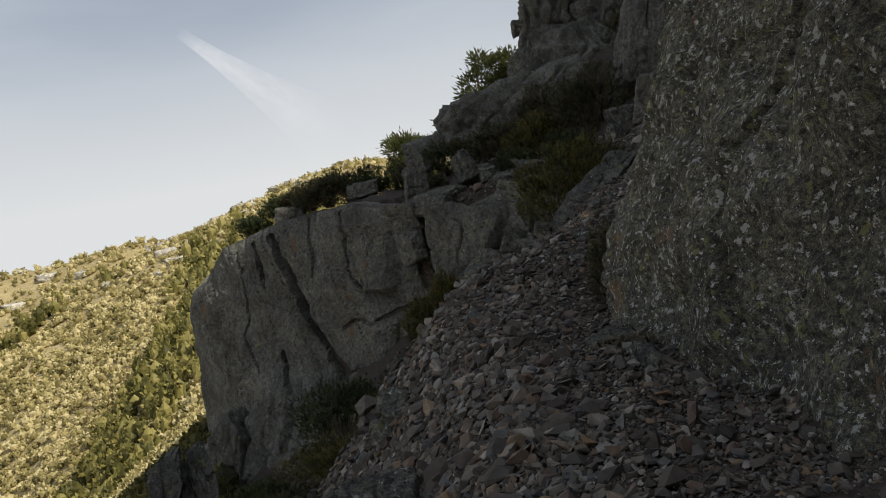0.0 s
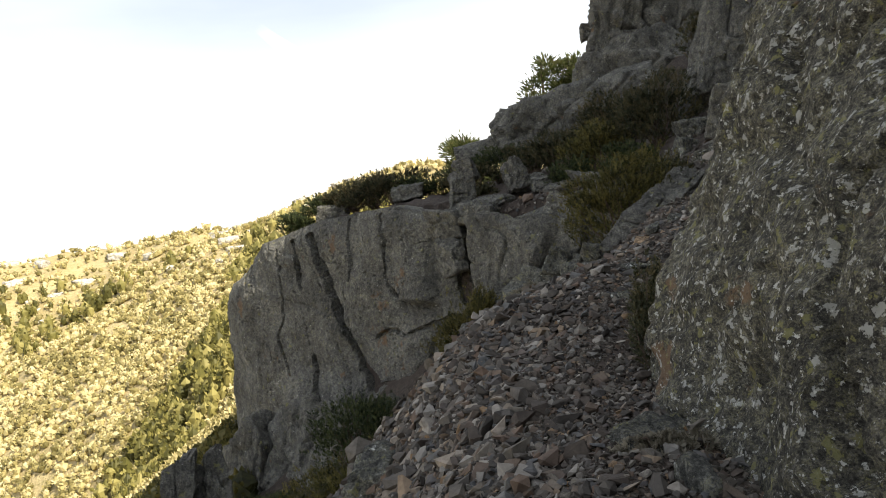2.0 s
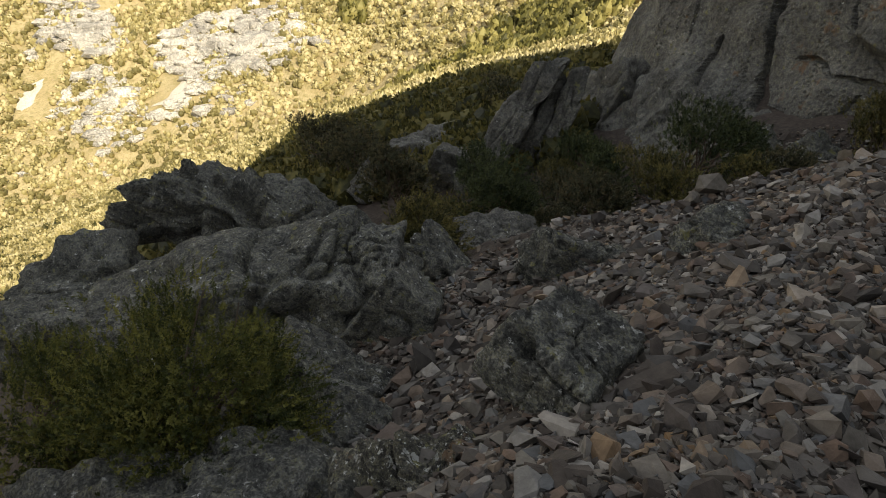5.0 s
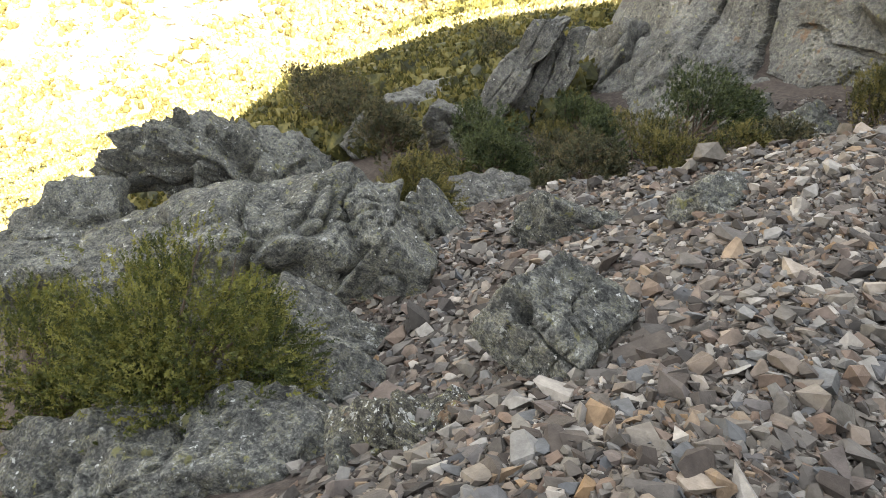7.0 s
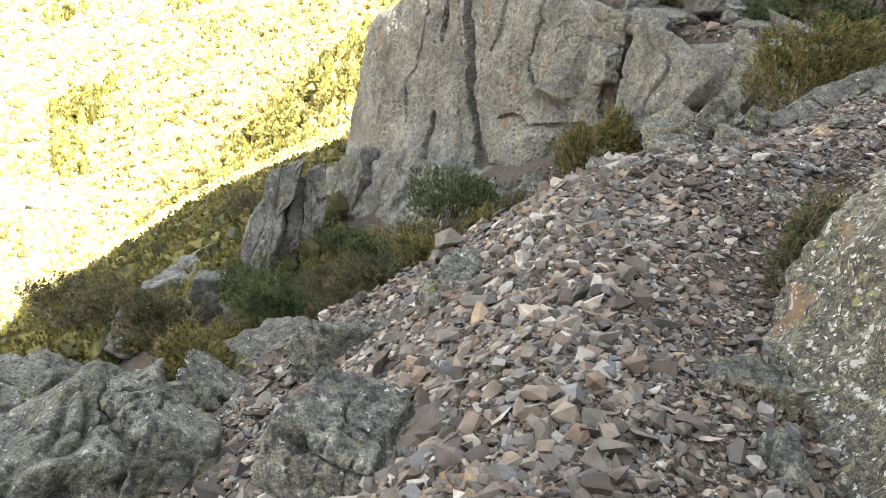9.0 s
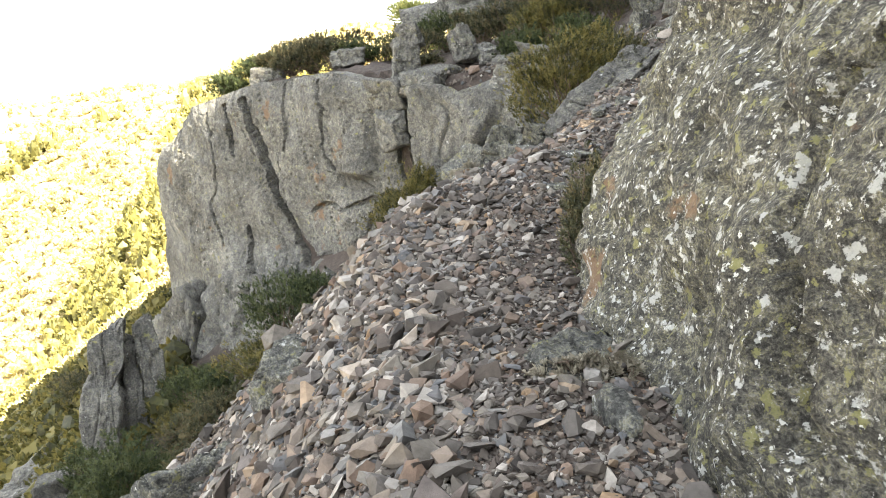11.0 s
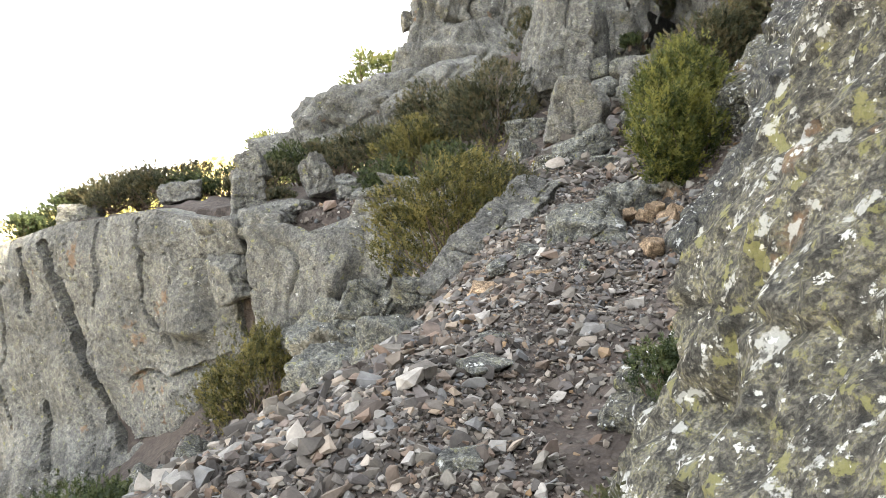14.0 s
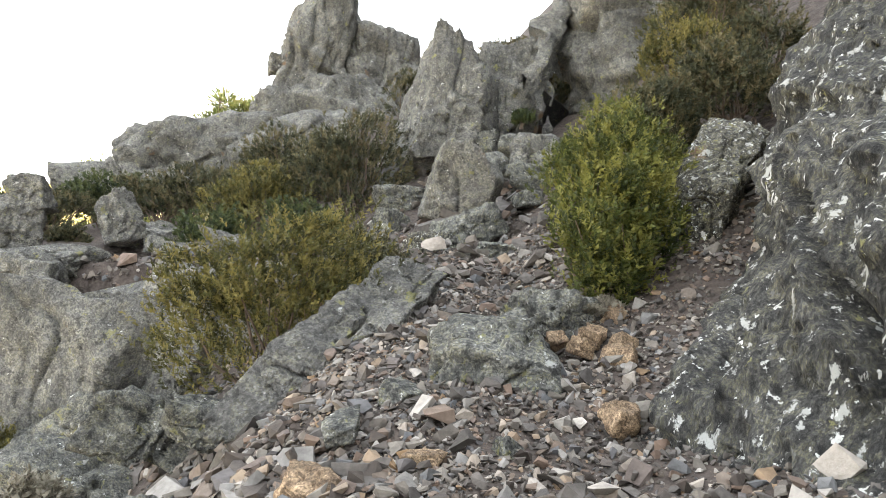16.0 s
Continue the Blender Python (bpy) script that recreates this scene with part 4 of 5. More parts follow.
rock("bank_ledge", (2.1, 13.2, -0.75), (1.1, 0.9, 0.6), 177, ROCK_GREY, "grey ledge below the path edge", (0, 20, -40), 5, cuts=6, layers=0.06)
rock("bank_ledge", (1.4, 14.6, -1.4), (1.3, 1.0, 0.7), 178, ROCK_GREY, "grey ledge below the path edge", (0, 20, -30), 5, cuts=6, layers=0.06)
for i, (tx, ty, tz, w, h) in enumerate([(0.4, 23.6, 0.35, 1.3, 0.6), (2.6, 22.6, 0.55, 1.2, 0.6), (1.9, 25.6, 0.75, 1.4, 0.7), (3.6, 21.8, 0.7, 1.3, 0.6)]):
    rock("terrace_slab", (tx, ty, tz), (w, 0.9, h), 180 + i, ROCK_FACE, "low grey slab bedded in the terrace", (6, -8 + 5 * i, 20 * i - 40), 5, group="slabs on the terrace", cuts=6, layers=0.04)
for i, (tx, ty, tz, w) in enumerate([(5.05, 13.55, 0.5, 0.2), (5.25, 13.7, 0.56, 0.26), (5.4, 13.5, 0.52, 0.24), (5.2, 13.25, 0.46, 0.28), (4.95, 13.75, 0.52, 0.18), (5.6, 13.9, 0.7, 0.22)]):
    rock("tan_block", (tx, ty, tz), (w, w * 0.8, w * 0.7), 190 + i, ROCK_TAN, "tan block at the edge of the path", (10 * i, 8, 40 * i), 4, group="tan blocks", cuts=6, rough=0.02)
for i, (tx, ty, tz, w, h, tilt) in enumerate([(4.5, 12.3, 0.3, 0.22, 0.18, 25), (4.8, 12.05, 0.28, 0.34, 0.08, 4), (3.75, 12.3, 0.17, 0.15, 0.12, 20), (3.3, 12.35, 0.14, 0.2, 0.08, 5), (2.3, 10.55, 0.03, 0.26, 0.07, 6), (3.0, 12.9, 0.15, 0.3, 0.12, 12), (2.75, 12.4, 0.02, 0.34, 0.1, 14), (1.75, 9.0, -0.12, 0.24, 0.07, 5), (3.5, 13.3, 0.22, 0.28, 0.2, 15)]):
    rock("loose_slab", (tx, ty, tz), (w, w * 0.75, h), 210 + i, ROCK_GREY if i % 3 else ROCK_TAN, "loose flat stone lying on the path", (tilt, tilt * 0.6, 50 * i), 4, group="loose stones on the path", cuts=6, rough=0.02)
rock("spur_slab", (-14.59, 22.21, -12.8), (3.1, 1.8, 1.5), 74, ROCK_FACE, "pale tilted slab below the spur", (-14, -24, 50), 5, cuts=5, layers=0.07)
rock("spur_slab", (-13.97, 18.15, -12.6), (1.1, 1.0, 1.7), 75, ROCK_FACE, "small pale fin of rock below the spur", (-14, 4, 28), 5, cuts=6, layers=0.06, taper=0.5)

# ---- shrubs ----
BUSHES = [
    # base, size, leaves, sprigs, leaf length, sprig length, label
    ((-2.75, 3.75, -3.4), (2.0, 1.9, 1.65), LEAF_BRIGHT, 4200, 0.03, 0.2, "bright green heather bush in the gully"),
    ((-3.9, 3.2, -4.5), (1.9, 1.7, 1.5), LEAF_BRIGHT, 2600, 0.032, 0.2, "bright green heather bush in the gully"),
    ((3.35, 16.4, -0.7), (2.9, 2.0, 2.3), LEAF_OLIVE, 2600, 0.055, 0.28, "broad olive heather bush below the path"),
    ((4.5, 17.8, 0.0), (1.8, 1.4, 1.3), LEAF_DULL, 1500, 0.05, 0.26, "greyish heather bush beside the path edge"),
    ((5.95, 14.4, 0.66), (1.45, 1.2, 1.5), LEAF_BRIGHT, 1900, 0.055, 0.28, "bright green heather bush beside the path"),
    ((6.6, 15.2, 1.5), (1.5, 1.4, 1.5), LEAF_BRIGHT, 1500, 0.05, 0.24, "bright green heather bush on the bank"),
    ((7.6, 16.2, 2.2), (1.9, 1.4, 1.4), LEAF_DULL, 1300, 0.055, 0.24, "olive heather bush on the bank"),
    ((8.9, 16.0, 2.9), (1.9, 1.4, 1.4), LEAF_DULL, 1200, 0.06, 0.24, "olive heather bush on the bank"),
    ((6.1, 24.3, 1.5), (3.2, 2.2, 2.5), LEAF_DULL, 1800, 0.075, 0.3, "large grey-green shrub under the cliff"),
    ((4.1, 24.4, 0.8), (2.4, 2.0, 2.0), LEAF_OLIVE, 1500, 0.075, 0.3, "grey-green shrub under the cliff"),
    ((2.9, 23.3, 0.5), (1.6, 1.3, 1.2), LEAF_DARK, 900, 0.07, 0.2, "small dark oak shrub on the terrace"),
    ((4.6, 22.3, 0.7), (1.9, 1.4, 1.2), LEAF_DARK, 900, 0.07, 0.22, "dark leafy shrub above the path"),
    ((-0.3, 27.4, 0.8), (2.4, 1.6, 1.1), LEAF_DULL, 700, 0.08, 0.25, "low dusky shrub on the terrace"),
    ((2.0, 27.2, 1.2), (2.4, 1.6, 1.3), LEAF_DULL, 700, 0.08, 0.25, "low dusky shrub on the terrace"),
    ((-3.4, 29.2, 0.6), (3.4, 1.8, 1.5), LEAF_DULL, 900, 0.09, 0.28, "low dusky shrub on the terrace"),
    ((-5.4, 30.0, 0.5), (2.6, 1.6, 1.2), LEAF_DULL, 700, 0.09, 0.28, "low dusky shrub on the terrace"),
    ((-8.3, 30.8, -0.35), (2.0, 1.4, 1.1), LEAF_DARK, 600, 0.09, 0.28, "dark shrub at the terrace edge"),
    ((0.2, 25.6, 0.45), (1.2, 0.8, 0.6), LEAF_DULL, 300, 0.07, 0.2, "small shrub among terrace rocks"),
    ((-3.9, 19.4, -6.3), (3.1, 2.2, 2.2), LEAF_DARK, 1700, 0.07, 0.28, "dark green shrub at the buttress foot"),
    ((-0.35, 20.4, -4.5), (3.0, 1.7, 2.8), LEAF_OLIVE, 2100, 0.06, 0.3, "tall olive shrub at the buttress foot"),
    ((-3.3, 16.8, -6.1), (3.8, 2.0, 1.3), LEAF_OLIVE, 1700, 0.06, 0.28, "low brownish shrub on the scree edge"),
    ((-4.6, 15.3, -6.6), (2.0, 1.6, 1.1), LEAF_DULL, 900, 0.065, 0.25, "low olive shrub in the gully"),
    ((-6.9, 15.6, -8.9), (2.6, 2.2, 1.5), LEAF_DARK, 1000, 0.075, 0.28, "dark green shrub in the gully"),
    ((-8.6, 17.6, -9.6), (3.0, 2.4, 1.8), LEAF_DARK, 1000, 0.08, 0.28, "dark green shrub in the gully"),
    ((-5.6, 10.9, -7.3), (1.8, 1.6, 1.4), LEAF_BRIGHT, 900, 0.06, 0.25, "green heather bush in the gully"),
    ((-7.2, 12.9, -8.9), (2.4, 2.0, 1.5), LEAF_DULL, 900, 0.07, 0.28, "olive heather bush in the gully"),
    ((-9.6, 13.6, -10.4), (2.8, 2.2, 1.5), LEAF_DULL, 900, 0.08, 0.28, "olive heather bush in the gully"),
    ((-11.5, 16.8, -11.2), (3.2, 2.4, 1.6), LEAF_DULL, 900, 0.09, 0.3, "olive scrub below the spur"),
    ((-15.0, 18.8, -13.2), (3.6, 2.6, 1.9), LEAF_DULL, 900, 0.1, 0.3, "olive scrub below the spur"),
    ((-18.0, 20.0, -14.8), (4.0, 3.0, 2.2), LEAF_DULL, 900, 0.1, 0.3, "olive scrub below the spur"),
    ((-14.5, 27.0, -12.0), (3.4, 2.6, 1.8), LEAF_DULL, 800, 0.1, 0.3, "olive scrub beside the spur"),
    ((-10.9, 25.4, -8.4), (1.8, 1.4, 1.6), LEAF_DARK, 600, 0.09, 0.28, "dark shrub between rock pillars"),
    ((-6.3, 4.2, -6.6), (1.5, 1.3, 0.8), LEAF_DULL, 500, 0.06, 0.2, "low shrub among the lower rocks"),
    ((-9.0, 7.0, -7.2), (1.4, 1.2, 0.9), LEAF_DULL, 500, 0.06, 0.2, "low shrub among the lower rocks"),
    ((-7.4, 19.3, -9.1), (1.9, 1.5, 1.2), LEAF_OLIVE, 700, 0.07, 0.25, "olive shrub between rock pillars"),
    ((-9.2, 18.4, -10.3), (2.0, 1.6, 1.2), LEAF_DARK, 700, 0.07, 0.25, "dark shrub under a rock pillar"),
    ((-6.0, 17.0, -7.9), (1.9, 1.6, 1.1), LEAF_DULL, 700, 0.07, 0.25, "olive scrub in the gully"),
    ((-8.0, 15.4, -9.7), (2.2, 1.8, 1.3), LEAF_OLIVE, 800, 0.07, 0.25, "olive scrub in the gully"),
    ((-2.4, 18.0, -5.3), (1.6, 1.4, 0.9), LEAF_OLIVE, 600, 0.06, 0.22, "low olive shrub at the buttress foot"),
    ((-4.98, 9.4, -5.6), (1.5, 1.3, 1.4), LEAF_OLIVE, 1100, 0.045, 0.22, "olive heather bush behind a gully boulder"),
    ((-6.54, 14.72, -7.8), (2.2, 1.8, 1.5), LEAF_DARK, 1100, 0.06, 0.25, "dark green shrub in the gully"),
    ((-8.54, 12.07, -8.5), (2.3, 1.8, 1.2), LEAF_DULL, 1000, 0.06, 0.25, "olive heather bush in the gully"),
    ((-13.8, 12.88, -10.7), (1.9, 1.5, 0.9), LEAF_DULL, 700, 0.07, 0.25, "olive scrub at the edge of the flank"),
    ((-13.8, 15.52, -11.3), (4.0, 2.2, 1.3), LEAF_DULL, 1300, 0.07, 0.28, "olive scrub at the edge of the flank"),
    ((-3.87, 10.54, -5.45), (0.7, 0.6, 0.6), LEAF_OLIVE, 400, 0.04, 0.2, "small olive bush among gully rocks"),
    ((-4.13, 12.44, -5.7), (1.0, 0.8, 0.6), LEAF_DULL, 500, 0.045, 0.2, "small olive bush among gully rocks"),
    ((1.7, 7.15, -0.38), (0.5, 0.9, 0.98), LEAF_DULL, 800, 0.03, 0.14, "small grey-green shrub at the wall's foot"),
    ((2.75, 8.85, 0.1), (0.45, 0.4, 0.36), LEAF_DARK, 420, 0.025, 0.1, "tuft of green at the rock's foot"),
    ((13.0, 30.6, 6.3), (3.0, 2.0, 2.2), LEAF_DULL, 1400, 0.1, 0.3, "grey-green shrub high on the cliff"),
    ((9.6, 31.2, 5.2), (2.2, 1.6, 1.7), LEAF_DULL, 500, 0.1, 0.3, "grey-green shrub high on the cliff"),
    ((11.7, 25.4, 4.9), (1.2, 0.8, 1.1), LEAF_DULL, 400, 0.08, 0.25, "grey-green shrub in a cliff cleft"),
    ((9.9, 23.6, 4.1), (0.8, 0.6, 0.4), LEAF_DARK, 220, 0.07, 0.15, "small green tuft on the wedge rock"),
    ((10.5, 16.9, 4.1), (1.6, 1.2, 1.2), LEAF_DULL, 500, 0.07, 0.25, "olive shrub above the bank"),
    ((11.6, 19.2, 5.0), (3.0, 2.0, 1.8), LEAF_DULL, 1100, 0.07, 0.28, "olive shrub above the bank"),
    ((13.2, 21.4, 6.3), (3.0, 2.0, 1.9), LEAF_DULL, 900, 0.08, 0.28, "grey-green shrub above the bank"),
    ((9.6, 17.6, 3.6), (2.2, 1.6, 1.5), LEAF_OLIVE, 1000, 0.06, 0.26, "olive shrub above the bank"),
    ((-1.6, 28.6, 0.6), (3.0, 1.6, 1.3), LEAF_DARK, 900, 0.09, 0.28, "dusky shrub filling the terrace"),
    ((-4.6, 30.6, 0.5), (3.0, 1.6, 1.5), LEAF_DULL, 900, 0.09, 0.28, "dusky shrub filling the terrace"),
    ((-6.9, 31.2, 0.2), (2.6, 1.6, 1.2), LEAF_DARK, 700, 0.09, 0.28, "dusky shrub filling the terrace"),
    ((0.9, 28.6, 1.0), (2.6, 1.6, 1.4), LEAF_DARK, 800, 0.09, 0.28, "dusky shrub filling the terrace"),
    ((3.2, 26.6, 1.2), (2.6, 1.8, 1.6), LEAF_DULL, 900, 0.08, 0.28, "grey-green shrub under the cliff"),
    ((5.0, 26.5, 1.9), (2.8, 1.8, 1.8), LEAF_DULL, 1000, 0.08, 0.28, "grey-green shrub under the cliff"),
    ((7.4, 17.4, 1.9), (1.5, 1.2, 1.0), LEAF_BRIGHT, 700, 0.06, 0.22, "green heather on the bank"),
    ((-5.6, 18.3, -7.6), (2.0, 1.6, 1.2), LEAF_DARK, 800, 0.07, 0.25, "dark shrub below the buttress"),
    ((-7.2, 20.2, -8.6), (2.2, 1.8, 1.5), LEAF_DARK, 800, 0.07, 0.25, "dark shrub below the buttress"),
    ((-1.9, 18.4, -4.9), (1.5, 1.2, 0.9), LEAF_DULL, 600, 0.06, 0.22, "low olive shrub on the talus"),
    ((1.0, 15.9, -1.5), (0.9, 0.7, 0.5), DRY, 260, 0.07, 0.25, "dry grey twigs on the slope"),
    ((5.55, 14.0, 0.7), (0.5, 0.3, 0.16), DRY, 200, 0.06, 0.1, "dry grass under a bush"),
    ((1.35, 5.5, -0.36), (0.6, 0.25, 0.1), DRY, 160, 0.04, 0.06, "dry grass tuft in the gravel"),
]
for i, (at, size, mat, sprigs, leaf, long, label) in enumerate(BUSHES):
    zg = float(land(np.array([at[0]]), np.array([at[1]]))[0])
    z = at[2] if -1.1 < at[2] - zg < 1.6 else zg - 0.05
    bush((at[0], at[1], z), size, 200 + i, mat, label, int(sprigs * 1.15), leaf * 1.1, 9, 0.7, long * 0.62, "dry_grass" if mat is DRY else "heather_bush", "shrubs on the mountainside")


# ---- pines on the skyline ----
def pine(at, height, seed, label, lean=0.0):
    rng = np.random.default_rng(seed)
    top = new("pine_tree")
    top.matrix_world = pose(*at)
    tagged(top, label, "tree", "pines on the skyline")
    trunk = [(lean * h * h * 0.3, 0.1 * math.sin(h * 5), h * height) for h in np.linspace(-0.08, 0.95, 8)]
    part("trunk", mesh_of("trunk", *tube(trunk, np.linspace(0.026, 0.006, 8) * height, 8), [BARK]), top)
    fv = []
    for i in range(24):
        k = rng.uniform(0.2, 1.0)
        s0 = np.array([lean * k * k * 0.3, 0, k * height * 0.93])
        a = rng.uniform(0, 2 * np.pi)
        reach = height * (0.12 * (1.08 - k) + 0.05) * rng.uniform(0.6, 1.2)
        e = s0 + np.array([math.cos(a) * reach, math.sin(a) * reach, reach * rng.uniform(0.05, 0.45)])
        part("limb", mesh_of("limb", *tube([s0, (s0 + e) / 2 + (0, 0, 0.05 * reach), e], [0.008 * height, 0.005 * height, 0.002 * height], 5), [BARK]), top)
        for c in range(3):
            m = e + rng.normal(0, 0.3 * reach, 3) * (1, 1, 0.55) if c else e
            n = 60
            base = m + rng.normal(0, 0.036 * height, (n, 3)) * (1, 1, 0.6)
            fv.append(leaves(rng, base, base - m + np.array([0, 0, 0.3]), rng.uniform(0.03, 0.06, n) * height, 0.011 * height * np.ones(n)))
    part("crown", mesh_of("crown", *join(fv), [LEAF_PINE], False), top, "open crown of sunlit needles")
    return top


for px, py, top_z, seed, label in ((5.3, 58, 10.2, 1, "tall sunlit pine behind the cliff"), (7.5, 58, 10.2, 2, "sunlit pine partly behind the cliff"), (2.5, 58, 5.8, 4, "young sunlit pine behind the cliff"), (-2.2, 62, 5.3, 3, "broad sunlit pine on the skyline"), (-0.3, 66, 5.0, 5, "small sunlit pine on the skyline")):
    pz = float(land(np.array([px]), np.array([py]))[0])
    pine((px, py, pz - 0.1), top_z - pz, seed, label)


# ---- scrub and trees of the far slope ----
def scatter(n, seed, r0, r1, az0, az1):
    rng = np.random.default_rng(seed)
    r = np.exp(rng.uniform(math.log(r0), math.log(r1), n))
    a = np.radians(rng.uniform(az0, az1, n))
    x, y = r * np.sin(a), 2 + r * np.cos(a)
    return rng, r, x, y, land(x, y)


def scrub(name, n, seed, r0, r1, az0, az1, size, mat, label, tufts, patch, tall=0.8, blade=1.0, thin=0.45):
    """Shrubs or small trees by the thousand: a rough core with leafy tufts round it."""
    rng, r, x, y, z = scatter(n, seed, r0, r1, az0, az1)
    keep = vnoise(np.stack([x * 0.03, y * 0.03, 0 * x], -1), seed) * 0.6 + vnoise(np.stack([x * 0.011, y * 0.011, 0 * x], -1), seed + 1) > patch
    keep &= ~chute_mask(x, y)
    top_at = np.interp(np.degrees(np.arctan2(x, y - 2)), AZ, D_TOP)
    keep &= rng.random(len(x)) > thin * step(0.5, 0.9, r / top_at)
    r, x, y, z = r[keep], x[keep], y[keep], z[keep]
    n = len(x)
    s = size * rng.uniform(0.55, 1.35, n) * np.clip(r / 130, 0.8, 2.2) ** 0.6
    cv, cf = ICO[1]
    jit = 1 + 0.35 * vnoise((cv[None] * 1.9 + rng.uniform(0, 99, (n, 1, 3))).reshape(-1, 3), 3).reshape(n, -1, 1)
    c = np.stack([x, y, z + s * tall * 0.4], -1)
    shape = np.array([0.42, 0.42, 0.42 * tall * 1.3])
    V = (cv[None] * jit * shape * s[:, None, None] + c[:, None]).reshape(-1, 3)
    F = (cf[None] + (np.arange(n) * len(cv))[:, None, None]).reshape(-1, 3)
    d = rng.normal(0, 1, (n, tufts, 3))
    d[..., 2] = np.abs(d[..., 2]) * 0.9 - 0.15
    d /= np.linalg.norm(d, axis=2)[..., None]
    b = c[:, None] + d * shape * 0.85 * s[:, None, None]
    lv, lf = leaves(rng, b.reshape(-1, 3), (d + np.array([0, 0, 0.5])).reshape(-1, 3), np.repeat(s * 0.34 * blade, tufts) * rng.uniform(0.6, 1.3, n * tufts), np.repeat(s * 0.26 * blade, tufts))
    ob = new(name, mesh_of(name, V, F, [mat], False))
    tagged(ob, label, "scrub", "", "stuff")
    ob2 = new(name + "_leaves", mesh_of(name, lv, lf, [mat], False))
    tagged(ob2, label, "scrub", "", "stuff")


CHUTES = [((-195, 127), (-186, 118), 3), ((-162, 108), (-138, 84), 9), ((-157, 132), (-145, 106), 6), ((-168, 121), (-150, 112), 3), ((-245, 167), (-233, 151), 4), ((-281, 233), (-273, 221), 5), ((-210, 120), (-190, 104), 5), ((-200, 100), (-178, 84), 7), ((-187, 82), (-165, 62), 6)]


def chute_mask(x, y):
    m = np.zeros(len(x), bool)
    for (a, b), (c, d), w in CHUTES:
        t = np.clip(((x - a) * (c - a) + (y - b) * (d - b)) / ((c - a) ** 2 + (d - b) ** 2), 0, 1)
        m |= np.hypot(x - a - t * (c - a), y - b - t * (d - b)) < w * 0.5 * (0.6 + 0.8 * t)
    return m


def chute(a, b, w, seed):
    """A strip of scree lying on the far slope, its colour brightened for sunlight."""
    n, k = 60, 9
    t = np.linspace(0, 1, n)[:, None]
    s = np.linspace(-1, 1, k)[None, :]
    (ax, ay), (bx, by) = a, b
    L = math.hypot(bx - ax, by - ay)
    nx, ny = -(by - ay) / L, (bx - ax) / L
    wid = w * 0.5 * (0.4 + 0.9 * t) * (1 + 0.9 * vnoise(np.concatenate([t * 9, 0 * t, 0 * t], -1) + seed, seed)[:, None])
    bend = vnoise(np.concatenate([t * 3, 0 * t, 0 * t], -1) + seed, seed + 1)[:, None] * w * 0.8
    x = ax + (bx - ax) * t + nx * (s * wid + bend)
    y = ay + (by - ay) * t + ny * (s * wid + bend)
    z = land(x, y) + 0.25 - 0.5 * np.abs(s) ** 3
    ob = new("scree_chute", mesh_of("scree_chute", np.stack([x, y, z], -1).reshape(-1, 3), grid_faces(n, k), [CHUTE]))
    tagged(ob, "scree chute on the hillside, painted pale for strong sunlight", "scree", "scree chutes", "stuff")


for i, (a, b, w) in enumerate(CHUTES):
    chute(a, b, w, 40 + i)
scrub("hill_scrub", 34000, 71, 85, 600, -82, 0, 1.55, LEAF_FAR, "dense golden scrub on the hillside, brightened to look sunlit", 7, -1.2)
scrub("low_hill_scrub", 8000, 74, 46, 105, -85, -20, 1.5, LEAF_FAR, "dense golden scrub on the hillside, brightened to look sunlit", 12, -1.2)
scrub("hill_trees", 7000, 72, 95, 420, -46, -8, 2.3, LEAF_FARPINE, "yellow-green trees on the hillside, brightened to look sunlit", 12, 0.0, 1.5, 1.0, 1.0)
scrub("flank_scrub", 5200, 73, 21, 120, -85, -23, 1.5, LEAF_OLIVE, "olive scrub on the shaded flank", 48, -0.6, 0.8, 0.48)

# broken ledges on the left of the far slope, sunlight in their pale colour
def hill_ledges(n, seed):
    rng = np.random.default_rng(seed)
    a, b = rng.uniform(0, 1, n), rng.uniform(0, 1, n)
    x = -145 - 150 * a + 24 * b + rng.normal(0, 6, n)
    y = 62 + 50 * a + 48 * b + rng.normal(0, 6, n)
    k = vnoise(np.stack([x * 0.07, y * 0.07, 0 * x], -1), seed) > -0.1
    x, y = x[k], y[k]
    z = land(x, y)
    n = len(x)
    cv, cf = ICO[1]
    s = rng.lognormal(0, 0.45, n) * 1.15
    jit = 1 + 0.5 * vnoise((cv[None] * 1.7 + rng.uniform(0, 99, (n, 1, 3))).reshape(-1, 3), 5).reshape(n, -1, 1)
    v = cv[None] * jit * np.stack([s * 0.7, s * 1.5, s * 0.5], -1)[:, None]
    v = v + np.stack([x, y, z + 0.15 * s], -1)[:, None]
    f = (cf[None] + (np.arange(n) * len(cv))[:, None, None]).reshape(-1, 3)
    tagged(new("hill_ledges", mesh_of("hill_ledges", v.reshape(-1, 3), f, [ROCK_FAR], False)), "broken rock ledges on the hillside, painted pale for strong sunlight", "outcrop", "", "stuff")


hill_ledges(6000, 61)

